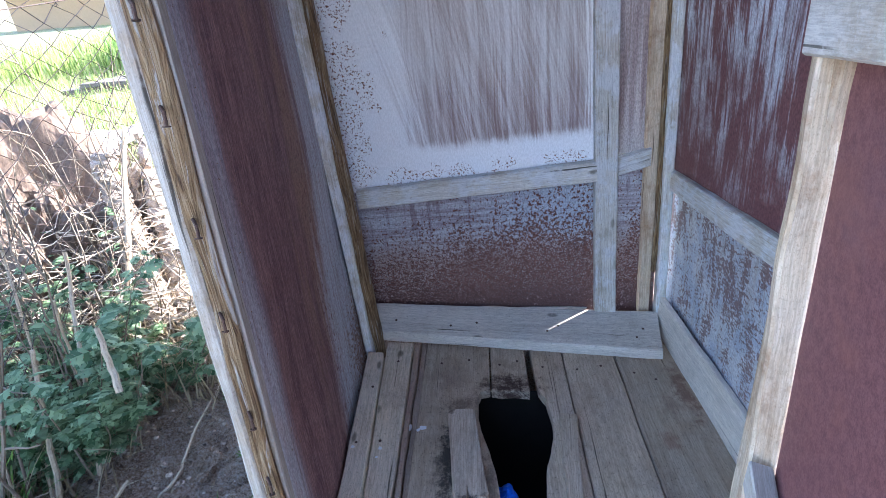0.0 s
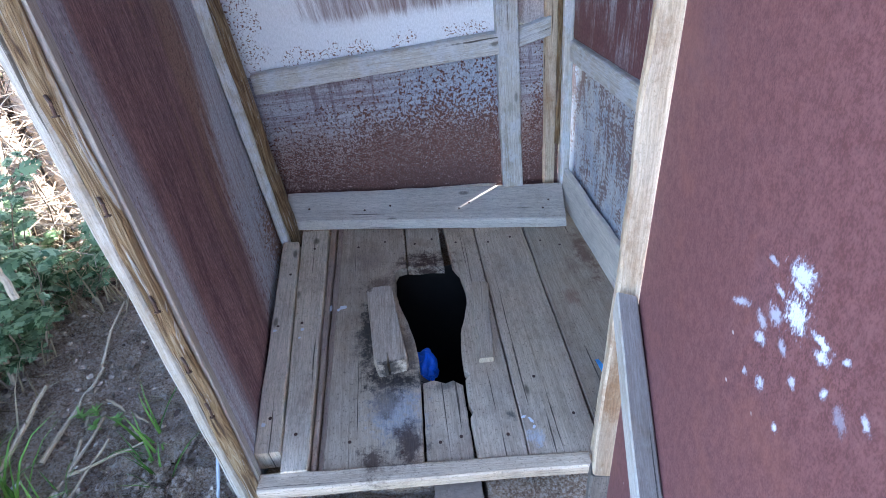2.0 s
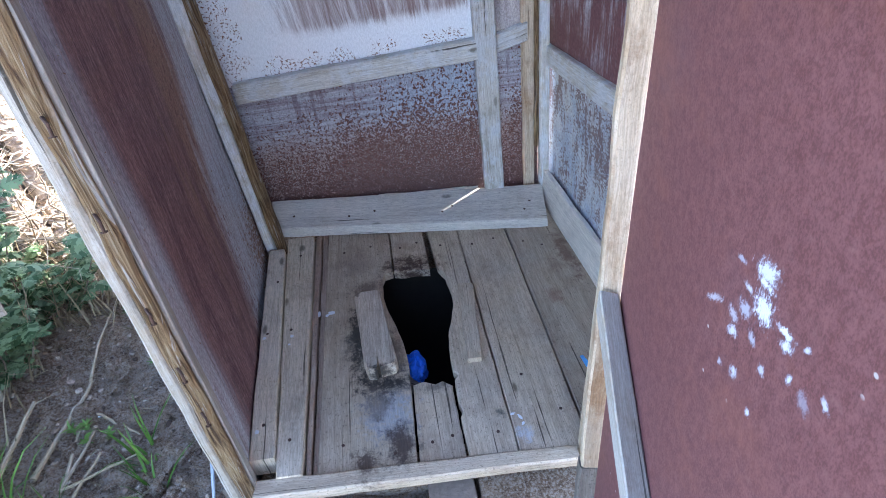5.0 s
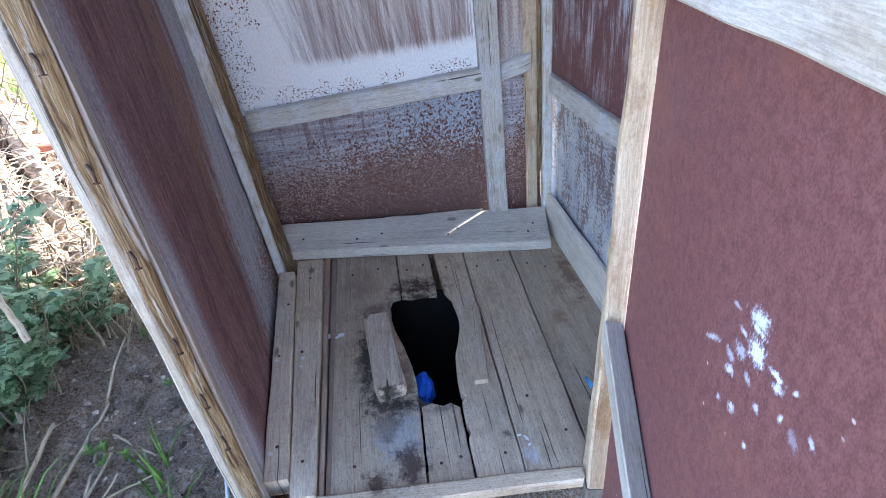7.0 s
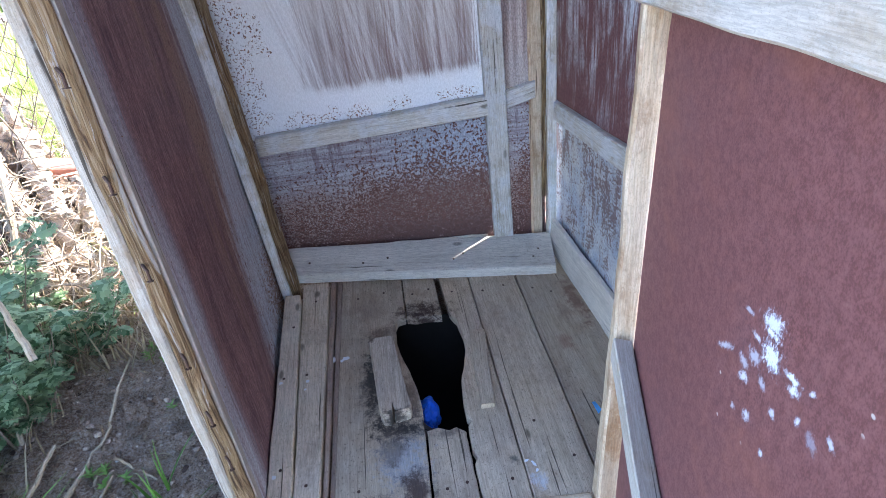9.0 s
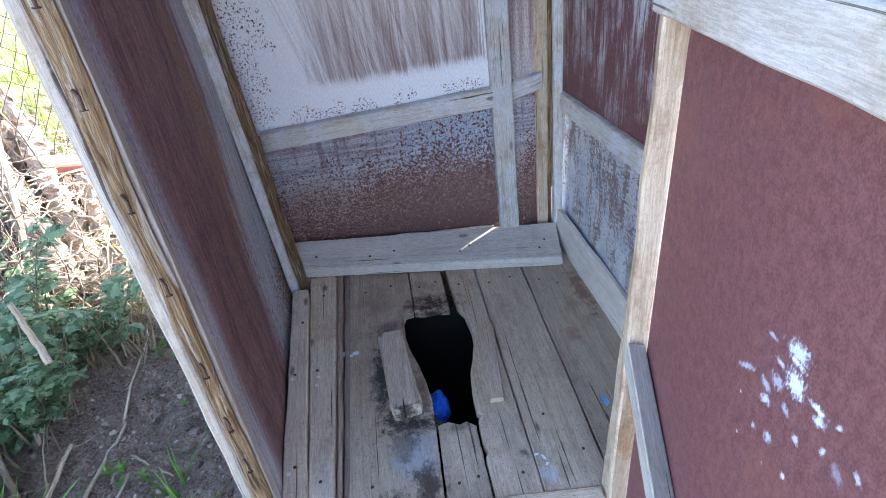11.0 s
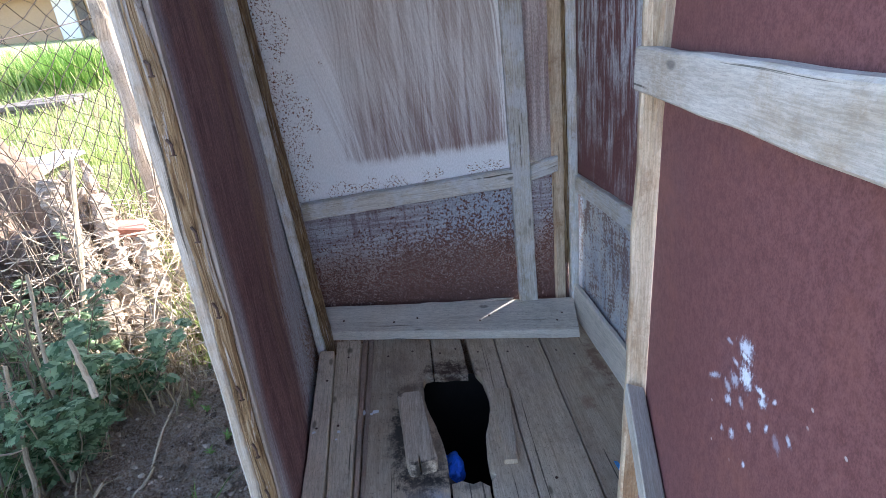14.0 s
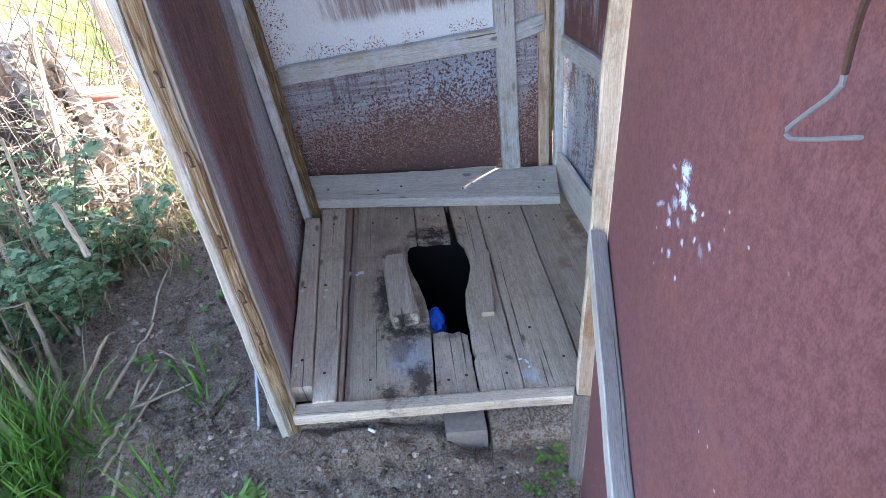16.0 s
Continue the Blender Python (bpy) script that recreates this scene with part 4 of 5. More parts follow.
# ---- the door ----
def door():
    d = thing("door_1", "open maroon board door with pale battens", "door", kind="structure")
    hinge, way = Vector((0.466, 0.562, 0)), Vector((-0.065, -0.334, 0)).normalized()
    face = Vector((way.y, -way.x, 0)).normalized()      # towards the doorway
    if face.x > 0:
        face = -face
    def at(s, z, off=0.0, tilt=0.0):
        return hinge + way * s + face * off + Vector((0, 0, z))
    W, Z0, Z1 = 0.785, -0.20, 1.84
    def edge(z):
        """The hinge side leans back with the hut."""
        return 0.085 - 0.13 * z
    part("panel", panel_bm(at(edge(Z0) + 0.006, Z0), at(W, Z0), at(W, Z1), at(edge(Z1) + 0.006, Z1), -face * 0.005, 24, 50, 0.003, 21), M_DOOR, d, "plain maroon painted board with a white paint splash")
    part("hinge_stile", board_bm(at(edge(0.14), 0.14, 0.030), at(edge(0.14), 0.14, -0.006), at(edge(Z1), Z1, 0.034), at(edge(Z1), Z1, -0.002), way * -0.022, 60, 0.004, 0.004, 0, 81), M_STILE, d, "raw pine stile")
    part("stile_foot", board_bm(at(edge(-0.30), -0.30, 0.034), at(edge(-0.30), -0.30, 0.000), at(edge(0.138), 0.138, 0.032), at(edge(0.138), 0.138, -0.004), way * -0.03, 14, 0.004, 0.003, 0, 82), M_DARKWOOD, d, "grey lower piece of the stile")
    part("free_stile", board_bm(at(W - 0.05, Z0, 0.035), at(W, Z0, 0.035), at(W - 0.05, Z1, 0.035), at(W, Z1, 0.035), -face * 0.034, 30, 0.004, 0.003, 0, 83), M_RAIL, d)
    part("middle_rail", board_bm(at(-0.085, 1.069, 0.038), at(-0.090, 1.133, 0.038), at(W - 0.051, 1.140, 0.023), at(W - 0.051, 1.196, 0.023), -face * 0.022, 40, 0.003, 0.0022, 0, 84), M_RAIL, d, "broad white-grey middle rail")
    part("brace", board_bm(at(0.026, 0.585, 0.036), at(0.016, 0.566, 0.001), at(W - 0.051, 0.262, 0.036), at(W - 0.051, 0.256, 0.001), Vector((0, 0, -0.048)), 40, 0.003, 0.0018, 0, 85), M_RAIL, d, "sloping grey brace")
    part("top_rail", board_bm(at(edge(1.76), 1.76, 0.040), at(edge(1.82), 1.82, 0.040), at(W - 0.051, 1.76, 0.040), at(W - 0.051, 1.82, 0.040), -face * 0.039, 16, 0.004, 0.003, 0, 86), M_RAIL, d)


door()


# ---- things in the hut ----
def bench_board():
    b = part("bench_board", board_bm((-0.288, 1.555, 0.096), (-0.296, 1.668, 0.142), (0.670, 1.503, 0.012), (0.702, 1.688, 0.044), (0.004, 0, -0.040), 28, 0.004, 0.003, 0, 91), M_BENCH)
    tagged(b, "thick pale plank lying across the floor at the back wall", "plank")


bench_board()


def foot_blocks():
    bm = bmesh.new()
    um = bm.loops.layers.uv.new("metres")
    outline = [(-0.028, 1.197), (-0.016, 1.05), (-0.006, 0.925), (0.002, 0.903), (0.020, 0.900), (0.027, 0.905), (0.030, 0.945), (0.034, 0.904), (0.056, 0.908), (0.074, 0.912), (0.080, 0.925), (0.064, 1.06), (0.050, 1.196), (0.042, 1.206), (-0.018, 1.206)]
    low = [bm.verts.new((x, y, 0.02)) for x, y in outline]
    mid = [bm.verts.new((x + 0.002 * noise.noise((x * 60, y * 30, 1)), y, 0.058)) for x, y in outline]
    top = [bm.verts.new((0.028 + (x - 0.028) * 0.93, 1.055 + (y - 1.055) * 0.985, 0.064)) for x, y in outline]
    bm.faces.new(top)
    for p, q in ((low, mid), (mid, top)):
        for i in range(len(outline)):
            j = (i + 1) % len(outline)
            bm.faces.new((p[i], p[j], q[j], q[i]))
    bmesh.ops.recalc_face_normals(bm, faces=bm.faces)
    for fc in bm.faces:
        for lp in fc.loops:
            lp[um].uv = (lp.vert.co.y, lp.vert.co.x + lp.vert.co.z)
    a = part("foot_block", bm, M_BLOCK)
    tagged(a, "worn grey foot block beside the hole, notched end", "foot rest", "foot rests by the hole")
    b = part("foot_block", board_bm((0.291, 1.220, 0.024), (0.341, 1.216, 0.021), (0.267, 0.918, 0.025), (0.306, 0.920, 0.022), (0, 0, -0.02), 22, 0.003, 0.004, 0, 96), M_FLOOR)
    tagged(b, "narrow thin grey foot block beside the hole", "foot rest", "foot rests by the hole")


foot_blocks()


# ---- small things in the hut ----
def splat_bm(spots, origin, u, v, n, seed=0):
    """Flat dried paint drops, a few tenths of a millimetre proud: spots are (along, up, length, width, turn)."""
    bm = bmesh.new()
    for i, (a, b, la, lb, turn) in enumerate(spots):
        c, s = math.cos(turn), math.sin(turn)
        ring = []
        for k in range(20):
            w = 2 * math.pi * k / 20
            r = 1 + 0.5 * noise.noise((math.cos(w) * 1.6 + i * 3.1, math.sin(w) * 1.6, seed)) + 0.35 * noise.noise((math.cos(w) * 5 + i * 1.3, math.sin(w) * 5, seed + 4))
            x, y = la * r * math.cos(w), lb * r * math.sin(w)
            ring.append(bm.verts.new(origin + u * (a + x * c - y * s) + v * (b + x * s + y * c) + n))
        bm.faces.new(ring)
    bmesh.ops.recalc_face_normals(bm, faces=bm.faces)
    return bm


def door_marks():
    d = bpy.data.objects["door_1"]
    hinge, way = Vector((0.466, 0.562, 0)), Vector((-0.065, -0.334, 0)).normalized()
    face = Vector((way.y, -way.x, 0)).normalized()
    f = face if face.x < 0 else -face
    def at(s, z, off):
        return hinge + way * s + f * off + Vector((0, 0, z))
    bm = bmesh.new()
    tube(bm, [at(0.604, 1.174, 0.020), at(0.604, 1.174, 0.037)], 0.002, 0.002, 8)
    tube(bm, [at(0.604 + 0.0064 * math.cos(a), 1.168 + 0.0078 * math.sin(a), 0.037) for a in [k * math.pi / 9 for k in range(19)]], 0.0017, 0.0017, 7)
    eye = part("screw_eye", bm, M_IRON, d, "rusty screw eye")
    bm = bmesh.new()
    ring = [at(0.600 + 0.0046 * math.cos(a), 1.157 + 0.0036 * math.sin(a), 0.037 + 0.003 * math.sin(a * 0.5)) for a in [k * math.pi / 7 for k in range(15)]]
    tube(bm, ring, 0.0018, 0.0018, 7)
    tube(bm, [at(0.599, 1.154, 0.037), at(0.595, 1.140, 0.037), at(0.592, 1.122, 0.036), at(0.589, 1.106, 0.033), at(0.589, 1.092, 0.031)], 0.0018, 0.0017, 7)
    part("hook", bm, M_IRON, eye, "rusty bent wire hook")
    bm = bmesh.new()
    tube(bm, [at(0.589, 1.092, 0.031), at(0.588, 1.086, 0.030), at(0.582, 1.078, 0.029), at(0.567, 1.063, 0.028), at(0.554, 1.050, 0.027), at(0.549, 1.044, 0.027), at(0.550, 1.0405, 0.027), at(0.556, 1.041, 0.027), at(0.580, 1.053, 0.027), at(0.611, 1.070, 0.026)], 0.0016, 0.0013, 7)
    part("hook_tip", bm, M_STEEL, eye, "worn grey hook end")


door_marks()


def floor_marks():
    fl = bpy.data.objects["floor"]
    def marks(spots, lift, mat, label):
        bm = splat_bm([(a, b, l, w, t) for a, b, l, w, t in spots], Vector((0, 0, 0)), Vector((1, 0, 0)), Vector((0, 1, 0)), Vector((0, 0, 0)), 8)
        for v in bm.verts:
            v.co.z = deck(v.co.x) + lift
        part("paint_spot", bm, mat, fl, label)
    marks([(-0.148, 1.165, 0.010, 0.004, 0.4), (-0.138, 1.172, 0.013, 0.005, 1.4)], 0.0005, M_PAINT, "pale paint drops")
    marks([(-0.100, 1.168, 0.012, 0.007, 0.2), (-0.112, 1.160, 0.008, 0.004, 0.8), (0.346, 0.74, 0.007, 0.003, 0.3), (0.362, 0.73, 0.009, 0.004, 2.1), (0.365, 0.71, 0.006, 0.003, 1.0)], 0.0048, M_PAINT, "pale paint drops")
    marks([(-0.205, 1.07, 0.006, 0.005, 0), (-0.21, 1.04, 0.004, 0.003, 0)], 0.0268, M_PAINT, "pale paint drops")
    marks([(-0.262, 0.76, 0.006, 0.005, 0), (-0.275, 1.06, 0.006, 0.004, 0)], 0.0408, M_PAINT, "pale paint drops")


floor_marks()


def nail_heads():
    fl, bench = bpy.data.objects["floor"], bpy.data.objects["bench_board"]

    def head(x, y, z, parent):
        bm = bmesh.new()
        tube(bm, [(x, y, z - 0.006), (x, y, z + 0.0012)], 0.0042, 0.0042, 9)
        part("nail_head", bm, M_IRON, parent)
    for x, y in ((-0.22, 1.60), (-0.03, 1.585), (0.06, 1.60), (0.30, 1.575), (0.34, 1.60), (0.60, 1.56), (0.63, 1.60)):
        t = (x + 0.29) / 0.97
        y0, y1 = 1.555 - 0.052 * t, 1.668 + 0.02 * t
        head(x, y, (0.096 - 0.084 * t) + (0.046 - 0.014 * t) * (y - y0) / (y1 - y0), bench)
    for x, y, lift in ((-0.20, 1.44, 0.022), (-0.21, 1.10, 0.022), (-0.19, 0.74, 0.022), (-0.25, 0.78, 0.036), (-0.26, 1.30, 0.036), (-0.27, 1.08, 0.036), (-0.06, 1.46, 0.0), (0.03, 1.48, 0.0),
                       (-0.07, 0.72, 0.0), (0.05, 0.68, 0.0), (0.13, 1.46, -0.002), (0.19, 1.48, -0.002), (0.27, 1.45, 0.0), (0.30, 0.70, 0.0), (0.38, 1.44, 0.0), (0.46, 1.46, 0.0),
                       (0.40, 0.86, 0.0), (0.47, 0.74, 0.0), (0.56, 1.43, -0.002), (0.62, 1.40, -0.002), (0.57, 0.80, -0.002), (0.14, 0.70, -0.006), (0.19, 0.71, -0.006)):
        head(x, y, deck(x) + lift, fl)


nail_heads()


def slat():
    bm = board_bm((-0.05, 1.692, 0.05), (-0.05, 1.692, 0.092), (0.455, 1.690, 0.02), (0.455, 1.690, 0.072), (0, 0.006, 0), 24, 0.001, 0.008, 0, 97)
    tagged(part("splintered_slat", bm, M_BENCH), "thin splintered slat standing behind the thick plank", "slat")


slat()


def scraps():
    bm = lump_bm((0.036, 0.045, 0.042), 3.0, 0.3, 4)
    ob = part("plastic_bag", bm, M_BLUE)
    ob.location = (0.122, 0.985, -0.062)
    tagged(ob, "crumpled blue plastic bag caught under the floor hole", "bag")
    bm = board_bm((0.09, 0.90, -0.03), (0.09, 1.0, -0.03), (0.135, 0.90, -0.075), (0.135, 1.0, -0.075), (0, 0, -0.02), 6, 0.003, 0.003, 0, 98)
    tagged(part("joist_stub", bm, M_DARKWOOD), "dark joist stub under the floor planks", "joist")
    for i, (x, y, z, a) in enumerate(((0.575, 0.845, 0.0, 0.5), (-0.318, 0.86, 0.075, 1.4))):
        bm = board_bm((0, 0, 0), (0.016, 0.004, 0.004), (0.006, 0.03, 0.014), (0.02, 0.03, 0.006), (0, 0, -0.002), 4, 0.0005, 0.002, 0, 99 + i)
        ob = part("plastic_scrap", bm, M_CYAN)
        ob.location, ob.rotation_euler = (x, y, z), (0, 0, a)
        tagged(ob, "light blue plastic scrap on the floor planks", "scrap", "blue plastic scraps")


scraps()


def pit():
    # lining box added inside the dug pit; its colour paints the shade below
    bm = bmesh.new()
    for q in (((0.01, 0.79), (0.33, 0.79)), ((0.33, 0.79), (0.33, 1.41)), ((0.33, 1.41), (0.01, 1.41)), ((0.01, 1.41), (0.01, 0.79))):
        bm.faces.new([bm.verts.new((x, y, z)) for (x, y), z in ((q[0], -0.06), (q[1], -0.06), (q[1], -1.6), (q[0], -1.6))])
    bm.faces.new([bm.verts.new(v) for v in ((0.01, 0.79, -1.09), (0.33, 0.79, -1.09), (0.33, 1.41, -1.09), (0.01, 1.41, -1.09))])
    tagged(part("pit", bm, M_PITSHADE), "pit under the floor hole, its shade painted near-black", "pit", kind="structure")


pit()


# ---- close the hut below and behind: unseen boards added to block light leaks ----
def leak_boards():
    w = bpy.data.objects["wall_back"]
    part("skirt", board_bm((-0.36, 1.755, -0.25), (-0.36, 1.755, 0.10), (0.76, 1.755, -0.25), (0.76, 1.755, 0.03), (0, 0.02, 0), 12, 0.003, 0.003, 0, 101), M_DARKWOOD, w)
    w = bpy.data.objects["wall_left"]
    part("skirt", board_bm((-0.325, 0.665, -0.25), (-0.325, 0.665, 0.02), (-0.38, 1.75, -0.25), (-0.38, 1.75, 0.06), (-0.02, 0, 0), 12, 0.003, 0.003, 0, 102), M_DARKWOOD, w)


leak_boards()


# ---- plants and litter beside the hut ----
rnd = random.Random(11)


def blade(bm, base, way, length, width, droop, segs=4):
    """A bent grass blade."""
    base, way = Vector(base), Vector(way).normalized()
    side = way.cross(Vector((0, 0, 1)))
    side = side.normalized() if side.length > 0.05 else Vector((1, 0, 0))
    prev, p, d = None, base.copy(), way.copy()
    for i in range(segs + 1):
        f = i / segs
        w = width * (1 - f ** 1.6) * 0.5 + 0.0003
        cur = (bm.verts.new(p - side * w), bm.verts.new(p + side * w))
        if prev:
            bm.faces.new((prev[0], prev[1], cur[1], cur[0]))
        prev = cur
        d = (d + Vector((way.x * droop * 0.6, way.y * droop * 0.6, -droop)) * f).normalized()
        p = p + d * (length / segs)


def tuft(name, label, category, x, y, count, spread, length, width, mat, lean=0.5, droop=0.35, kind="", z=None):
    bm = bmesh.new()
    for _ in range(count):
        a, r = rnd.uniform(0, 6.28), spread * rnd.random() ** 0.7
        bx, by = x + r * math.cos(a), y + r * math.sin(a)
        b = rnd.uniform(0, 6.28) if r < spread * 0.3 else a + rnd.uniform(-0.8, 0.8)
        l = lean * rnd.random()
        blade(bm, (bx, by, height(bx, by) - 0.006), (math.cos(b) * l, math.sin(b) * l, 1), length * rnd.uniform(0.45, 1.1), width * rnd.uniform(0.6, 1.2), droop * rnd.uniform(0.2, 1.5))
    ob = part(name, bm, mat)
    return tagged(ob, label, category, kind=kind)


def tufts():
    for x, y, n, s, l, w in ((-1.02, 0.60, 150, 0.14, 0.30, 0.012), (-0.86, 0.50, 110, 0.11, 0.26, 0.011), (-0.98, 0.42, 120, 0.12, 0.28, 0.011), (-1.12, 0.80, 60, 0.12, 0.28, 0.010),
                             (-0.565, 0.80, 12, 0.04, 0.19, 0.007), (-0.52, 0.72, 9, 0.03, 0.16, 0.006), (-0.60, 0.48, 22, 0.06, 0.20, 0.007), (-0.74, 0.66, 14, 0.05, 0.16, 0.007), (-0.87, 0.64, 70, 0.10, 0.28, 0.009)):
        tagged(tuft("grass_tuft", "green grass tuft with long bent blades", "grass", x, y, n, s, l, w, M_TUFT, 0.75, 0.45), group="grass tufts on the bare earth")

    for x, y in ((-5.1, 9.6), (-5.9, 10.4)):
        tagged(tuft("grass_clump", "tall dark green grass clump in the far yard", "grass", x, y, 800, 0.65, 0.75, 0.02, M_TUFT, 0.5, 0.4), group="grass clumps in the yard")

    def field(name, label, boxes, mat, seed):
        bm = bmesh.new()
        r = random.Random(seed)
        for x0, x1, y0, y1, n, l0, l1, w, lean, droop in boxes:
            for _ in range(n):
                x, y = r.uniform(x0, x1), r.uniform(y0, y1)
                a = r.uniform(0, 6.28)
                blade(bm, (x, y, height(x, y) - 0.01), (math.cos(a) * lean * r.random(), math.sin(a) * lean * r.random(), 1), r.uniform(l0, l1), w * r.uniform(0.6, 1.2), droop * r.uniform(0.3, 1.4), 3)
        tagged(part(name, bm, mat), label, "grass", kind="stuff")
    field("lush_grass", "bright sunlit green grass behind the fence", ((-0.98, -0.45, 1.85, 2.6, 900, 0.15, 0.42, 0.009, 0.5, 0.35), (-3.0, -0.4, 2.5, 4.5, 3200, 0.08, 0.28, 0.010, 0.5, 0.3),
          (-7.5, -0.8, 4.5, 9.5, 5200, 0.06, 0.22, 0.016, 0.5, 0.3), (-0.84, -0.42, 1.58, 2.2, 900, 0.10, 0.36, 0.008, 0.6, 0.4), (-0.86, -0.48, 1.46, 1.78, 700, 0.02, 0.09, 0.009, 0.9, 0.6), (-9.0, -4.5, 9.0, 13.0, 2200, 0.3, 0.7, 0.03, 0.4, 0.3)), M_GRASS, 4)
    field("dry_grass", "tangled dry straw along the fence foot", ((-1.25, -0.80, 1.40, 2.15, 420, 0.08, 0.30, 0.004, 1.4, 0.7), (-1.6, -0.98, 0.7, 1.6, 420, 0.15, 0.45, 0.004, 0.9, 0.5),
          (-2.6, -1.15, 1.6, 3.2, 1300, 0.10, 0.4, 0.006, 1.1, 0.6), (-1.5, -0.8, 1.5, 2.0, 160, 0.2, 0.5, 0.004, 0.9, 0.5), (-0.95, -0.68, 1.2, 1.55, 260, 0.08, 0.25, 0.004, 1.0, 0.6), (-1.25, -0.85, 0.45, 1.2, 260, 0.1, 0.3, 0.004, 1.2, 0.6),
          (-8.0, -2.0, 4.0, 14.0, 2200, 0.05, 0.25, 0.014, 0.8, 0.5)), M_STRAW, 5)


tufts()


def lobed_leaf(bm, base, way, size, r):
    """A deeply cut mugwort leaf: a stalk with pairs of pointed lobes, each slightly folded."""
    way = way.normalized()
    side = way.cross(Vector((0, 0, 1)))
    side = side.normalized() if side.length > 0.05 else Vector((1, 0, 0))
    up = side.cross(way)
    roll = r.uniform(-0.6, 0.6)
    side, up = side * math.cos(roll) + up * math.sin(roll), up * math.cos(roll) - side * math.sin(roll)

    def pt(a, b):
        return base + way * (a * size) + side * (b * size) + up * (-0.35 * a * a * size - 0.25 * abs(b) * size)
    for s in (-1, 1):
        for at, reach in ((0.22, 0.20), (0.38, 0.36), (0.55, 0.38), (0.72, 0.28), (0.86, 0.17)):
            q = [bm.verts.new(pt(at + u * reach, v * reach * s)) for u, v in ((-0.12, 0.0), (0.06, 0.50), (0.02, 0.78), (0.24, 0.72), (0.42, 1.0), (0.46, 0.62), (0.62, 0.58), (0.40, 0.30), (0.34, 0.0))]
            bm.faces.new(q)
    bm.faces.new([bm.verts.new(pt(u, v)) for u, v in ((0.0, -0.012), (0.86, -0.05), (1.05, 0.0), (0.86, 0.05), (0.0, 0.012))])


def bush(name, x, y, stems, tall, spread, seed, size=(0.05, 0.10)):
    r = random.Random(seed)
    th = thing(name, "leafy green mugwort bush growing at the fence", "bush", "bushes at the fence", at=(x, y, height(x, y)))
    ws, wl = bmesh.new(), bmesh.new()
    for _ in range(stems):
        a, rad = r.uniform(0, 6.28), spread * 0.6 * r.random()
        p = Vector((rad * math.cos(a), rad * math.sin(a), -0.03))
        d = Vector((math.cos(a) * r.uniform(0, 0.7), math.sin(a) * r.uniform(0, 0.7), 1)).normalized()
        n, pts = 8, []
        h = tall * r.uniform(0.55, 1.1)
        for i in range(n + 1):
            pts.append(p.copy())
            d = (d + Vector((r.uniform(-0.14, 0.14), r.uniform(-0.14, 0.14), 0.02))).normalized()
            p = p + d * (h / n)
            if i >= 1:
                for _k in range(4):
                    b = r.uniform(0, 6.28)
                    lobed_leaf(wl, p, Vector((math.cos(b), math.sin(b), r.uniform(-0.1, 0.7))), r.uniform(*size), r)
        tube(ws, pts, 0.0035, 0.0012, 5)
    part("stalk", ws, M_STICK, th)
    part("foliage", wl, M_LEAF, th)


bush("mugwort_bush", -1.00, 1.06, 20, 0.42, 0.20, 31, (0.030, 0.078))
bush("mugwort_bush", -1.18, 1.12, 18, 0.5, 0.24, 32, (0.022, 0.055))
bush("mugwort_bush", -0.93, 1.25, 13, 0.30, 0.13, 33, (0.030, 0.078))
bush("mugwort_bush", -1.10, 1.40, 6, 0.5, 0.16, 34, (0.03, 0.06))
bush("mugwort_bush", -1.14, 0.88, 8, 0.30, 0.16, 35, (0.03, 0.06))
bush("mugwort_bush", -2.7, 2.9, 20, 0.5, 0.5, 36, (0.08, 0.16))


def small_weeds():
    r = random.Random(5)
    for x, y, n, s in ((-0.40, 0.45, 6, 0.055), (0.385, 0.490, 14, 0.022), (0.345, 0.475, 8, 0.020), (-0.55, 1.12, 3, 0.03), (-0.66, 1.30, 5, 0.03), (-0.60, 1.45, 6, 0.03), (-0.70, 0.88, 4, 0.03)):
        for _ in range(n):
            px, py = x + r.uniform(-0.05, 0.05), y + r.uniform(-0.04, 0.04)
            w = thing("weed", "small bright green weed in bare soil", "weed", "weeds in the soil", at=(px, py, height(px, py)))
            part("stem", tube(bmesh.new(), [(0, 0, -0.01), (r.uniform(-0.01, 0.01), 0, s)], 0.001, 0.0006, 4), M_WEED, w)
            for k in range(11):
                b = r.uniform(0, 6.28)
                bm = bmesh.new()
                blade(bm, (0, 0, s * (0.15 + 0.08 * k)), (math.cos(b), math.sin(b), 0.5), s * r.uniform(0.5, 0.9), s * 0.22, 0.3, 2)
                part("leaf", bm, M_WEED, w)


small_weeds()


def crooked(p0, p1, n, wob, r):
    p0, p1 = Vector(p0), Vector(p1)
    return [p0.lerp(p1, i / n) + (Vector((r.uniform(-1, 1), r.uniform(-1, 1), r.uniform(-0.5, 0.5))) * wob if 0 < i < n else Vector()) for i in range(n + 1)]


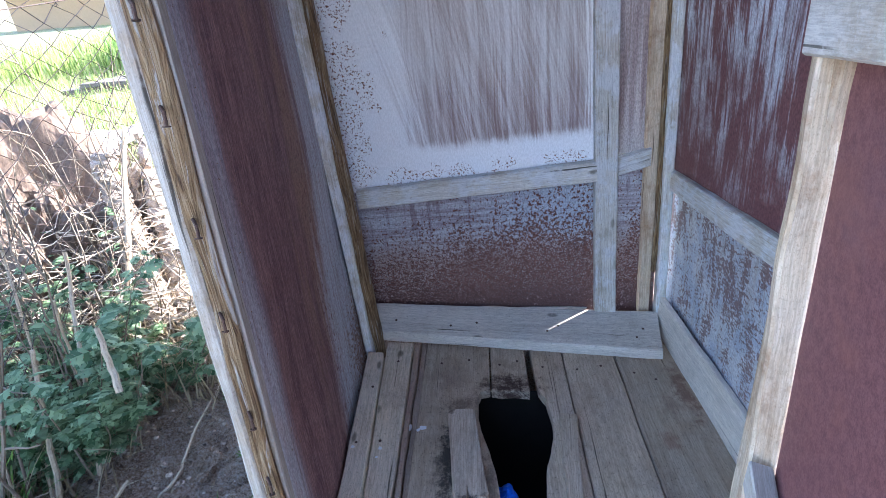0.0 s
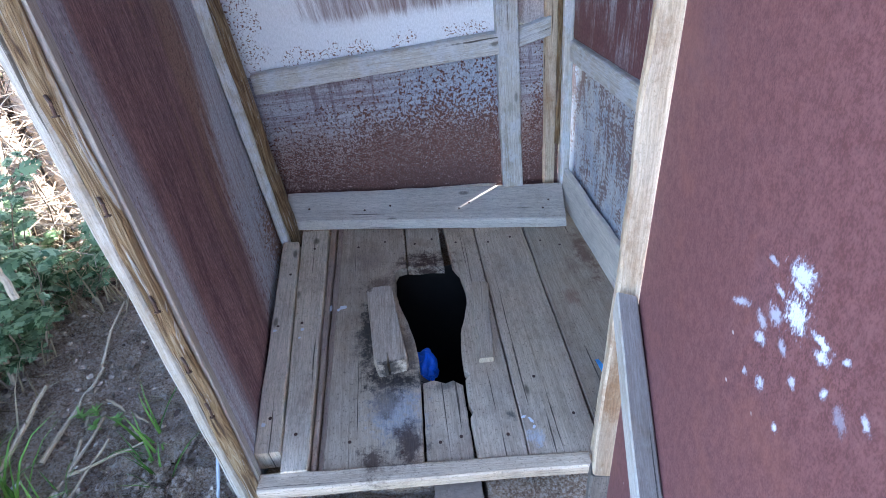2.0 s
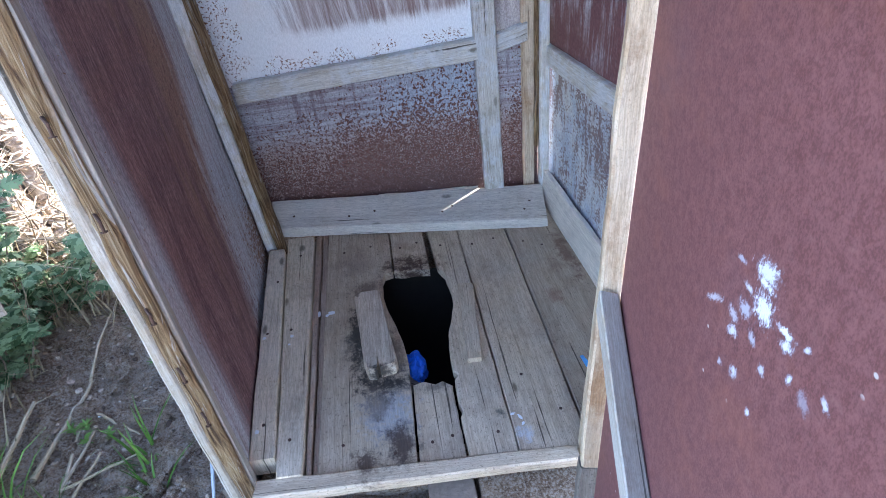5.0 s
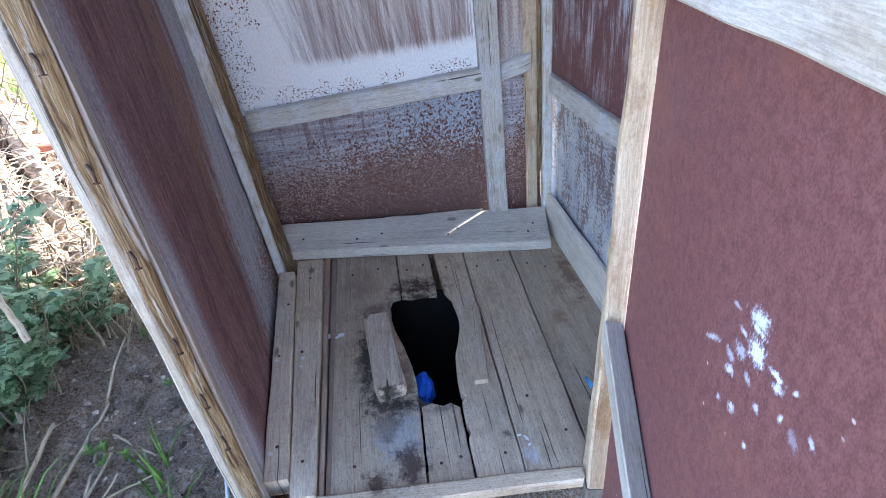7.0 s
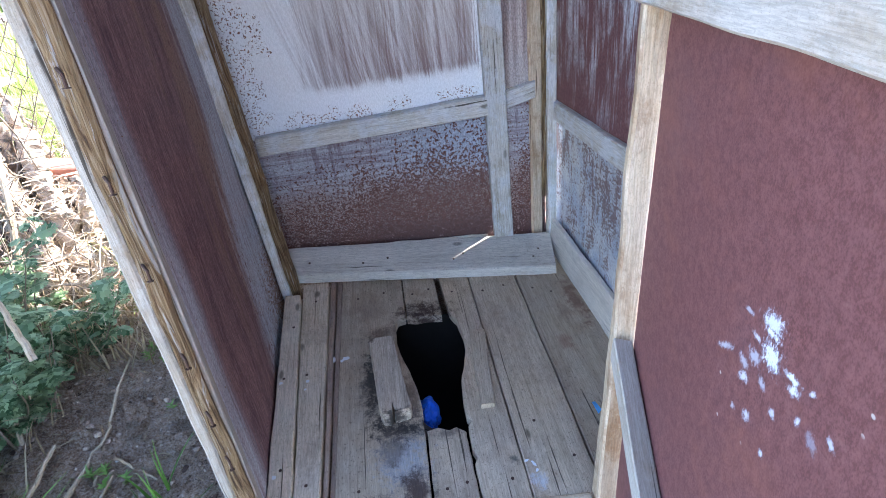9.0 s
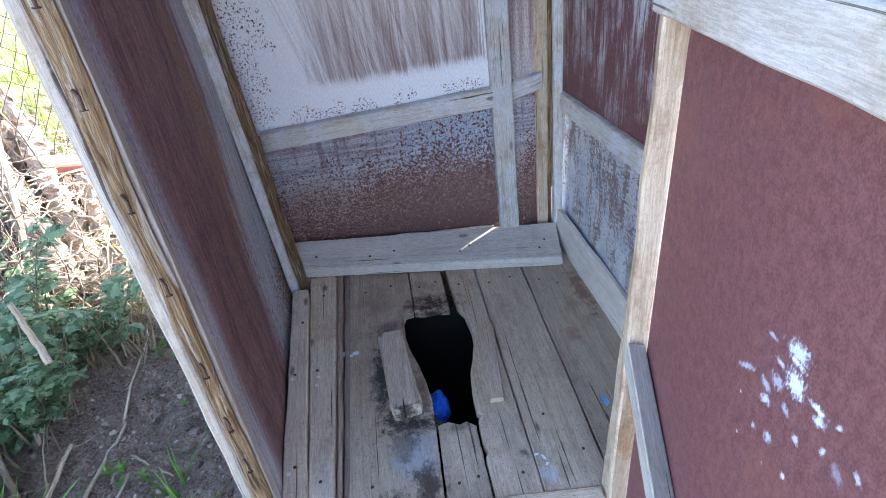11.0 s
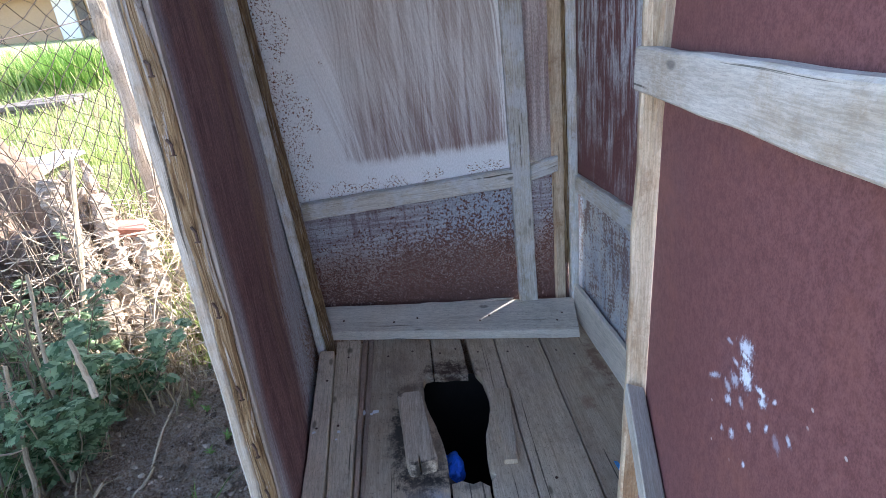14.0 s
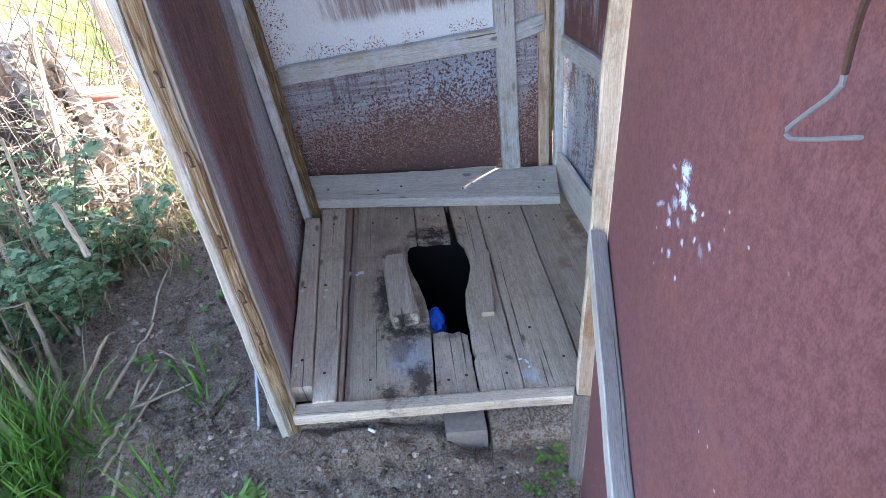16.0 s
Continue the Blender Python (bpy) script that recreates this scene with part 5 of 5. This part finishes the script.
def sticks():
    r = random.Random(8)
    for (x0, y0, h0), (x1, y1, h1), rad in (((-0.700, 0.44, 0.02), (-0.770, 1.50, 0.012), 0.0055), ((-0.755, 0.60, 0.012), (-0.69, 0.88, 0.012), 0.006), ((-0.74, 0.56, 0.01), (-0.655, 0.815, 0.014), 0.005), ((-0.72, 0.73, 0.012), (-0.575, 0.805, 0.012), 0.0045),
                                            ((-0.78, 0.76, 0.02), (-0.73, 1.02, 0.012), 0.007), ((-0.88, 0.55, 0.02), (-0.83, 0.95, 0.03), 0.008), ((-1.05, 0.72, 0.22), (-0.92, 0.62, 0.02), 0.011),
                                            ((-0.70, 0.93, 0.015), (-0.58, 0.86, 0.01), 0.004), ((-0.66, 1.50, 0.01), (-0.52, 1.55, 0.01), 0.004)):
        bm = bmesh.new()
        pts = crooked((x0, y0, height(x0, y0) + h0), (x1, y1, height(x1, y1) + h1), 9, 0.0035, r)
        pts = [Vector((p.x, p.y, max(p.z, height(p.x, p.y) + rad * 0.6))) for p in pts]
        tube(bm, pts, rad, rad * 0.6, 7)
        tagged(part("stick", bm, M_REED), "dry grey-brown stick lying on bare earth", "stick", "sticks on the ground")
    bm = bmesh.new()
    for _ in range(120):
        x, y = r.uniform(-1.6, -0.88), r.uniform(0.7, 2.1)
        z = height(x, y)
        h = r.uniform(0.3, 1.15)
        lx, ly = r.uniform(-0.28, 0.28), r.uniform(-0.25, 0.25)
        pts = crooked((x, y, z - 0.02), (x + lx * h, y + ly * h, z + h), 7, 0.014, r)
        w = r.uniform(0.002, 0.0055)
        tube(bm, pts, w, w * 0.4, 5)
        for _k in range(r.randint(0, 4)):
            i = r.randint(2, 6)
            q = pts[i] + Vector((r.uniform(-0.2, 0.2), r.uniform(-0.2, 0.2), r.uniform(0.02, 0.2)))
            tube(bm, crooked(pts[i], q, 3, 0.012, r), w * 0.6, w * 0.25, 4)
    tagged(part("dry_stems", bm, M_STICK), "bare dry weed stalks in a thicket", "stems", kind="stuff")
    bm = bmesh.new()
    for _ in range(950):
        x, y = r.uniform(-1.30, -0.74), r.uniform(1.38, 2.15)
        z = height(x, y) + 0.01 + 0.46 * r.random() ** 1.5 * min(1.0, max(0.15, (-0.62 - x) * 2.6))
        l = r.uniform(0.08, 0.34)
        a, e = r.uniform(0, 6.28), r.gauss(0, 0.45)
        pts = crooked((x, y, z), (x + l * math.cos(a) * math.cos(e), y + l * math.sin(a) * math.cos(e), max(height(x, y), z + l * math.sin(e))), 5, l * 0.09, r)
        w = r.uniform(0.0009, 0.0030)
        tube(bm, pts, w, w * 0.5, 4)
    tagged(part("twig_tangle", bm, M_TWIG), "tangle of bleached twigs and straw in sunlight", "twigs", kind="stuff")


sticks()


def reeds():
    """Stout dry stalks that lean across the bush and the grass."""
    r = random.Random(27)
    for p, q, rad in (((-1.00, 1.25, 0.60), (-0.92, 1.00, 0.17), 0.008), ((-0.96, 1.0, 0.47), (-0.93, 0.85, 0.10), 0.009), ((-0.93, 0.75, 0.29), (-0.90, 0.70, 0.01), 0.010), ((-1.02, 1.02, 0.38), (-1.0, 0.92, 0.14), 0.006),
                      ((-0.90, 1.05, 0.57), (-0.99, 1.10, 0.24), 0.005), ((-0.80, 1.02, 0.51), (-0.77, 0.98, 0.45), 0.010), ((-1.03, 1.70, 0.81), (-1.02, 1.45, 0.38), 0.012), ((-1.10, 1.2, 0.75), (-1.04, 1.02, 0.12), 0.006), ((-1.08, 0.95, 0.52), (-0.98, 0.80, 0.06), 0.005)):
        bm = bmesh.new()
        p, q = Vector(p), Vector(q)
        q = q + (q - p).normalized() * 0.08
        tube(bm, crooked(p, q, 8, 0.003, r), rad * 0.6, rad * 0.85, 7)
        tagged(part("dry_reed", bm, M_REED), "stout dry tan stalk leaning across the bush", "stalk", "dry stalks over the bush")


reeds()


def stakes():
    """Broken, half rotten stakes and roots in the bank, lit from behind."""
    r = random.Random(21)
    for x, y, h, rad, lx, ly in ((-0.98, 1.72, 0.42, 0.035, 0.10, -0.05), (-0.90, 1.78, 0.36, 0.03, 0.12, -0.02), (-1.10, 1.80, 0.62, 0.04, -0.05, 0.0), (-0.83, 1.70, 0.30, 0.026, 0.12, -0.08),
                                 (-1.20, 1.70, 0.50, 0.035, 0.02, 0.1), (-1.02, 1.90, 0.55, 0.03, -0.1, 0.05), (-1.28, 1.95, 0.6, 0.04, 0.05, 0.0), (-1.03, 1.70, 0.66, 0.052, -0.06, 0.16), (-1.12, 1.62, 0.58, 0.045, 0.02, 0.18)):
        bm = bmesh.new()
        z = height(x, y)
        tube(bm, crooked((x, y, z - 0.05), (x + lx, y + ly, z + h), 50, 0.004, r), rad * 1.3, rad * 0.25, 24)
        for v in bm.verts:
            v.co += Vector((noise.noise(v.co * 30), noise.noise(v.co * 30 + Vector((9, 0, 0))), 0)) * 0.014 + Vector((noise.noise(v.co * 80), noise.noise(v.co * 80 + Vector((9, 0, 0))), 0)) * 0.009
        tagged(part("broken_stake", bm, M_ROOT), "broken rough wooden stake in the earth bank", "stake", "stakes in the bank")
    for top, foot, r0, r1 in (((-0.97, 1.86, 0.50), (-0.86, 1.56, 0.07), 0.035, 0.055), ((-1.06, 1.80, 0.64), (-0.94, 1.57, 0.12), 0.030, 0.050), ((-1.16, 1.74, 0.72), (-1.02, 1.54, 0.18), 0.036, 0.055), ((-0.90, 1.93, 0.40), (-0.79, 1.64, 0.06), 0.020, 0.032)):
        bm = bmesh.new()
        tube(bm, crooked(top, foot, 60, 0.004, r), r0, r1, 36)
        for v in bm.verts:
            v.co += Vector((noise.noise(v.co * 16), noise.noise(v.co * 16 + Vector((9, 0, 0))), noise.noise(v.co * 40) * 0.5)) * 0.022 + Vector((noise.noise(v.co * 70), noise.noise(v.co * 70 + Vector((4, 0, 0))), 0)) * 0.012
        tagged(part("rotten_log", bm, M_ROOT), "pale rotten log leaning on the earth bank", "log", "rotten logs on the bank")
    bm = board_bm((-0.05, -0.028, 0.02), (-0.05, 0.028, 0.02), (0.05, -0.028, 0.024), (0.05, 0.028, 0.024), (0, 0, -0.045), 8, 0.005, 0.004, 0, 34)
    ob = part("brick", bm, plain("terracotta", (0.34, 0.15, 0.115), 0.9, 0.3, 0, 60, 0.8))
    ob.location, ob.rotation_euler = (-0.985, 1.80, 0.50), (0.5, 0.35, 0.6)
    tagged(ob, "broken pinkish terracotta brick among the logs", "brick")
    bm = lump_bm((0.42, 0.36, 0.66), 4.0, 0.5, 6)
    for v in bm.verts:
        v.co += v.co.normalized() * (0.06 * noise.noise(v.co * 9) + 0.04 * noise.noise(v.co * 24) + 0.02 * noise.noise(v.co * 60))
    ob = part("earth_bank", bm, M_BANK)
    ob.location = (-1.56, 1.78, 0.05)
    tagged(ob, "crumbling dark earth bank overgrown with dry straw", "bank", kind="structure")


stakes()


def fence():
    f = thing("fence", "sagging rusty chain-link fence on a crooked post", "fence", at=(-1.0, 2.12, height(-1.0, 2.12)))
    r = random.Random(3)
    o = Vector(f.location)
    bm = bmesh.new()
    pts = crooked(Vector((-1.005, 2.12, height(-1.0, 2.12) - 0.1)) - o, Vector((-0.975, 2.12, 1.30)) - o, 16, 0.010, r)
    tube(bm, pts, 0.042, 0.036, 12)
    for v in bm.verts:
        v.co += Vector((noise.noise(v.co * 22), noise.noise(v.co * 22 + Vector((5, 0, 0))), 0)) * 0.014
    part("post", bm, M_ROOT, f, "crooked bleached wooden post")
    # woven mesh: each wire zigzags up the height; neighbours share their corners
    def line(s):
        a, b, c = Vector((-1.18, -0.1, 0)), Vector((-1.03, 2.10, 0)), Vector((-1.10, 4.4, 0))
        return a.lerp(b, s / 2.2) if s < 2.2 else b.lerp(c, (s - 2.2) / 2.3)
    bm = bmesh.new()
    cell, top = 0.062, 1.55
    for i in range(int(4.4 / cell)):
        s0 = i * cell
        wire = []
        for j in range(int(1.45 / (cell * 0.5))):
            s = s0 + (cell * 0.49 if ((i + j) % 2) else -cell * 0.49) + cell * 0.5
            p = line(s)
            z = 0.12 + j * cell * 0.5
            p = p + Vector((0.08 * noise.noise((s * 1.4, z * 1.6, 2)) + (0.0025 if j % 2 else -0.0025), 0.03 * noise.noise((s * 5, z * 5, 7)) + 0.018 * noise.noise((s * 27, z * 27, 11)), z + 0.07 * noise.noise((s * 1.2, z, 5)) + 0.020 * noise.noise((s * 23, z * 25, 13))))
            wire.append(p - o)
        tube(bm, wire, 0.0019, 0.0019, 3)
    part("wire_mesh", bm, M_MESHWIRE, f, "rusty diamond wire mesh")
    for k, (z0, sag) in enumerate(((1.22, 0.05), (1.60, 0.04))):
        bm = bmesh.new()
        pts = []
        for j in range(60):
            s = j * 4.4 / 59
            pts.append(line(s) - o + Vector((0.02, 0, z0 - sag * math.sin(math.pi * ((s % 2.2) / 2.2)))))
        tube(bm, pts, 0.0018, 0.0018, 5)
        for j in range(2, 58, 3):
            for q in range(2):
                a = r.uniform(0, 3.1)
                w = Vector((math.cos(a), 0.3, math.sin(a))) * 0.014
                tube(bm, [pts[j] - w, pts[j] + w], 0.001, 0.0006, 3)
        part("barbed_wire", bm, M_MESHWIRE, f, "rusty barbed wire strand")


fence()


def pebbles():
    r = random.Random(14)
    bm = bmesh.new()
    um = bm.loops.layers.uv.new("metres")
    bmesh.ops.create_icosphere(bm, subdivisions=1, radius=1.0)
    ball = [v.co.copy() for v in bm.verts]
    tris = [[v.index for v in f.verts] for f in bm.faces]
    bm.free()
    verts, faces = [], []
    for i in range(16000):
        x, y = r.uniform(-1.1, 0.5), r.uniform(0.0, 1.6)
        if x > -0.34 and y > 0.58:
            continue
        s = 0.0018 + 0.008 * r.random() ** 8
        m = Matrix.Translation((x, y, height(x, y) + s * 0.15)) @ Matrix.Rotation(r.uniform(0, 6), 4, "Z") @ Matrix.Diagonal((s * r.uniform(0.8, 1.6), s, s * 0.7, 1))
        n = len(verts)
        verts += [m @ (v * (1 + 0.35 * noise.noise(v * 1.5 + Vector((i * 0.7, 0, 0))))) for v in ball]
        faces += [[n + k for k in t] for t in tris]
    me = bpy.data.meshes.new("pebbles")
    me.from_pydata(verts, [], faces)
    me.materials.append(M_CRUMB)
    tagged(new("pebbles", me), "small stones and crumbs of soil", "pebbles", kind="stuff")
    for i, (x, y, s) in enumerate(((-0.56, 1.08, 0.035), (-0.50, 1.01, 0.030), (-0.60, 1.15, 0.022), (-0.47, 1.12, 0.028), (-0.68, 1.02, 0.016), (-0.58, 0.75, 0.014), (-0.53, 0.92, 0.018), (-0.62, 0.66, 0.015), (0.0, 0.59, 0.012), (0.26, 0.52, 0.02))):
        ob = part("clod", lump_bm((s * 1.2, s, s * 0.7), 7.0 + i, 0.9, 4), M_CLOD)
        ob.location = (x, y, height(x, y) + s * 0.15)
        tagged(ob, "brown clod of dry earth on bare soil", "clod", "clods beside the hut")
    for i in range(110):
        x, y = r.uniform(-0.78, -0.40), r.uniform(0.62, 1.45)
        s = 0.007 + 0.030 * r.random() ** 3
        ob = part("clod", lump_bm((s * r.uniform(0.9, 1.5), s, s * 0.7), 30.0 + i * 1.3, 0.9, 3), M_CLOD)
        ob.location, ob.rotation_euler = (x, y, height(x, y) + s * 0.1), (0, 0, r.uniform(0, 6))
        tagged(ob, "brown clod of dry earth on bare soil", "clod", "clods beside the hut")
    bm = bmesh.new()
    for _ in range(700):
        x, y = r.uniform(-1.0, 0.45), r.uniform(0.2, 1.5)
        if x > -0.34 and y > 0.58:
            continue
        a, l = r.uniform(0, 6.28), r.uniform(0.01, 0.06)
        z = height(x, y) + 0.006
        tube(bm, [(x, y, z), (x + l * math.cos(a) * 0.5, y + l * math.sin(a) * 0.5, z + 0.004), (x + l * math.cos(a), y + l * math.sin(a), z + 0.002)], 0.0013, 0.0008, 3)
    tagged(part("straw_litter", bm, M_STRAW), "broken straw and stalk ends scattered on soil", "litter", kind="stuff")
    for x, y, a, l in ((-0.075, 0.60, -0.6, 0.02), (-0.70, 0.93, 0.4, 0.02), (-0.83, 0.72, 0.9, 0.03)):
        bm = bmesh.new()
        tube(bm, [(-l / 2, 0, 0), (0, 0, 0.001), (l / 2, 0, 0)], 0.004, 0.0045, 8)
        ob = part("paper_stub", bm, M_LITTER)
        ob.location, ob.rotation_euler = (x, y, height(x, y) + 0.004), (0, 0, a)
        tagged(ob, "small white paper stub on the soil", "litter", "white litter")


pebbles()


def strip_by_post():
    pts = [(-0.398, 0.90, 0.10), (-0.392, 0.82, 0.04), (-0.380, 0.74, 0.02), (-0.378, 0.68, -0.02), (-0.383, 0.62, -0.065)]
    bm = bmesh.new()
    tube(bm, pts, 0.005, 0.0035, 8)
    tagged(part("pale_strip", bm, M_PALESTRIP), "bent whitish strip leaning beside the front post", "strip")


strip_by_post()


# ---- the yard behind ----
def old_sheet():
    th = thing("roofing_sheet", "grey sheet with a red edge lying in grass", "sheet", at=(-2.45, 3.75, height(-2.45, 3.75)))
    part("sheet", panel_bm((-0.9, -0.35, 0.16), (0.15, -0.45, 0.18), (0.2, 0.2, 0.20), (-0.8, 0.25, 0.18), (0, 0, -0.02), 12, 8, 0.05, 41), M_ROOF, th)
    part("red_edge", board_bm((-0.9, -0.37, 0.10), (-0.9, -0.37, 0.19), (0.10, -0.47, 0.11), (0.10, -0.47, 0.20), (0, 0.015, 0), 10, 0.003, 0.01, 0, 42), plain("faded_red", (0.28, 0.07, 0.06), 0.7), th)
    part("support", lump_bm((0.6, 0.35, 0.13), 9.0, 0.3, 3), M_CLOD, th)


old_sheet()


def plank_pile():
    th = thing("plank_pile", "low pile of dark old planks in the grass", "planks", at=(-4.9, 7.7, height(-4.9, 7.7)))
    for i in range(6):
        y, z = (i % 3) * 0.24 - 0.25, 0.10 + 0.07 * (i // 3)
        part("plank", board_bm((-0.7 + 0.1 * i, y, z - 0.05), (-0.7 + 0.1 * i, y + 0.2, z - 0.05), (0.6, y + 0.1, z - 0.04), (0.6, y + 0.3, z - 0.04), (0, 0, -0.06), 6, 0.005, 0.01, 0, 200 + i), M_DARKWOOD, th)


plank_pile()


def shed():
    h = thing("farm_shed", "long low mud-brick shed with a sheet roof", "shed", at=(-15.0, 30.0, 0))
    z0 = 0.0
    part("wall", panel_bm((-9, 0, -0.5), (8, 0, -0.5), (8, 0, 2.12), (-9, 0, 2.12), (0, 0.4, 0), 30, 8, 0.05, 61), M_ADOBE, h)
    part("pier", board_bm((-0.9, -0.15, -0.5), (0.0, -0.15, -0.5), (-0.9, -0.15, 2.12), (0.0, -0.15, 2.12), (0, 0.14, 0), 6, 0.02, 0.02, 0, 62), M_LIME, h, "limewashed pier")
    part("door", board_bm((0.1, -0.06, -0.5), (0.55, -0.06, -0.5), (0.1, -0.06, 1.75), (0.55, -0.06, 1.75), (0, 0.05, 0), 6, 0.01, 0.01, 0, 63), M_DARKWOOD, h)
    part("roof", panel_bm((-9.5, -0.9, 2.16), (8.5, -0.9, 2.16), (8.5, 5.5, 3.4), (-9.5, 5.5, 3.4), (0, 0, 0.12), 60, 6, 0.08, 64), M_LIME, h, "sun-bleached sheet roof")
    part("fascia", board_bm((-9.5, -0.92, 2.06), (-9.5, -0.92, 2.18), (8.5, -0.92, 2.06), (8.5, -0.92, 2.18), (0, 0.03, 0), 30, 0.01, 0.03, 0, 65), M_DARKWOOD, h)
    for x in (1.1, 2.0, 5.0):
        part("prop", board_bm((x, -0.8, -0.5), (x + 0.16, -0.8, -0.5), (x - 0.1, -0.8, 2.06), (x + 0.06, -0.8, 2.06), (0, 0.14, 0), 6, 0.01, 0.01, 0, 66), M_BENCH, h)


shed()


def tree(x, y, tall, seed):
    r = random.Random(seed)
    th = thing("poplar", "distant pale green poplar behind the shed", "tree", "trees behind the shed", at=(x, y, 0))
    bm, lf = bmesh.new(), bmesh.new()
    tube(bm, crooked((0, 0, -0.3), (0.2, 0, tall), 10, 0.08, r), 0.22, 0.03, 8)
    for i in range(70):
        z = tall * r.uniform(0.15, 0.95)
        a, l = r.uniform(0, 6.28), tall * 0.20 * (1.1 - z / tall) * r.uniform(0.6, 1.2)
        tip = Vector((math.cos(a) * l, math.sin(a) * l, z + l * 1.4))
        tube(bm, crooked((0.2 * z / tall, 0, z), tip, 4, 0.05, r), 0.05, 0.01, 5)
        for _ in range(60):
            p = Vector((0, 0, z)).lerp(tip, r.uniform(0.25, 1.0)) + Vector((r.gauss(0, 0.3), r.gauss(0, 0.3), r.gauss(0, 0.35)))
            b = r.uniform(0, 6.28)
            d, s = Vector((math.cos(b), math.sin(b), r.uniform(-0.5, 0.5))), r.uniform(0.07, 0.14)
            u = d.cross(Vector((0.2, 0.1, 1))).normalized()
            lf.faces.new([lf.verts.new(p + q) for q in (-d * s, u * s * 0.6, d * s, -u * s * 0.6)])
    part("trunk", bm, M_STICK, th)
    part("crown", lf, M_WEED, th)


for tx, ty, tt, ts in ((-24, 46, 9.0, 1), (-19, 50, 11.0, 2), (-15.5, 48, 9.5, 3), (-29, 52, 10.0, 4)):
    tree(tx, ty, tt, ts)
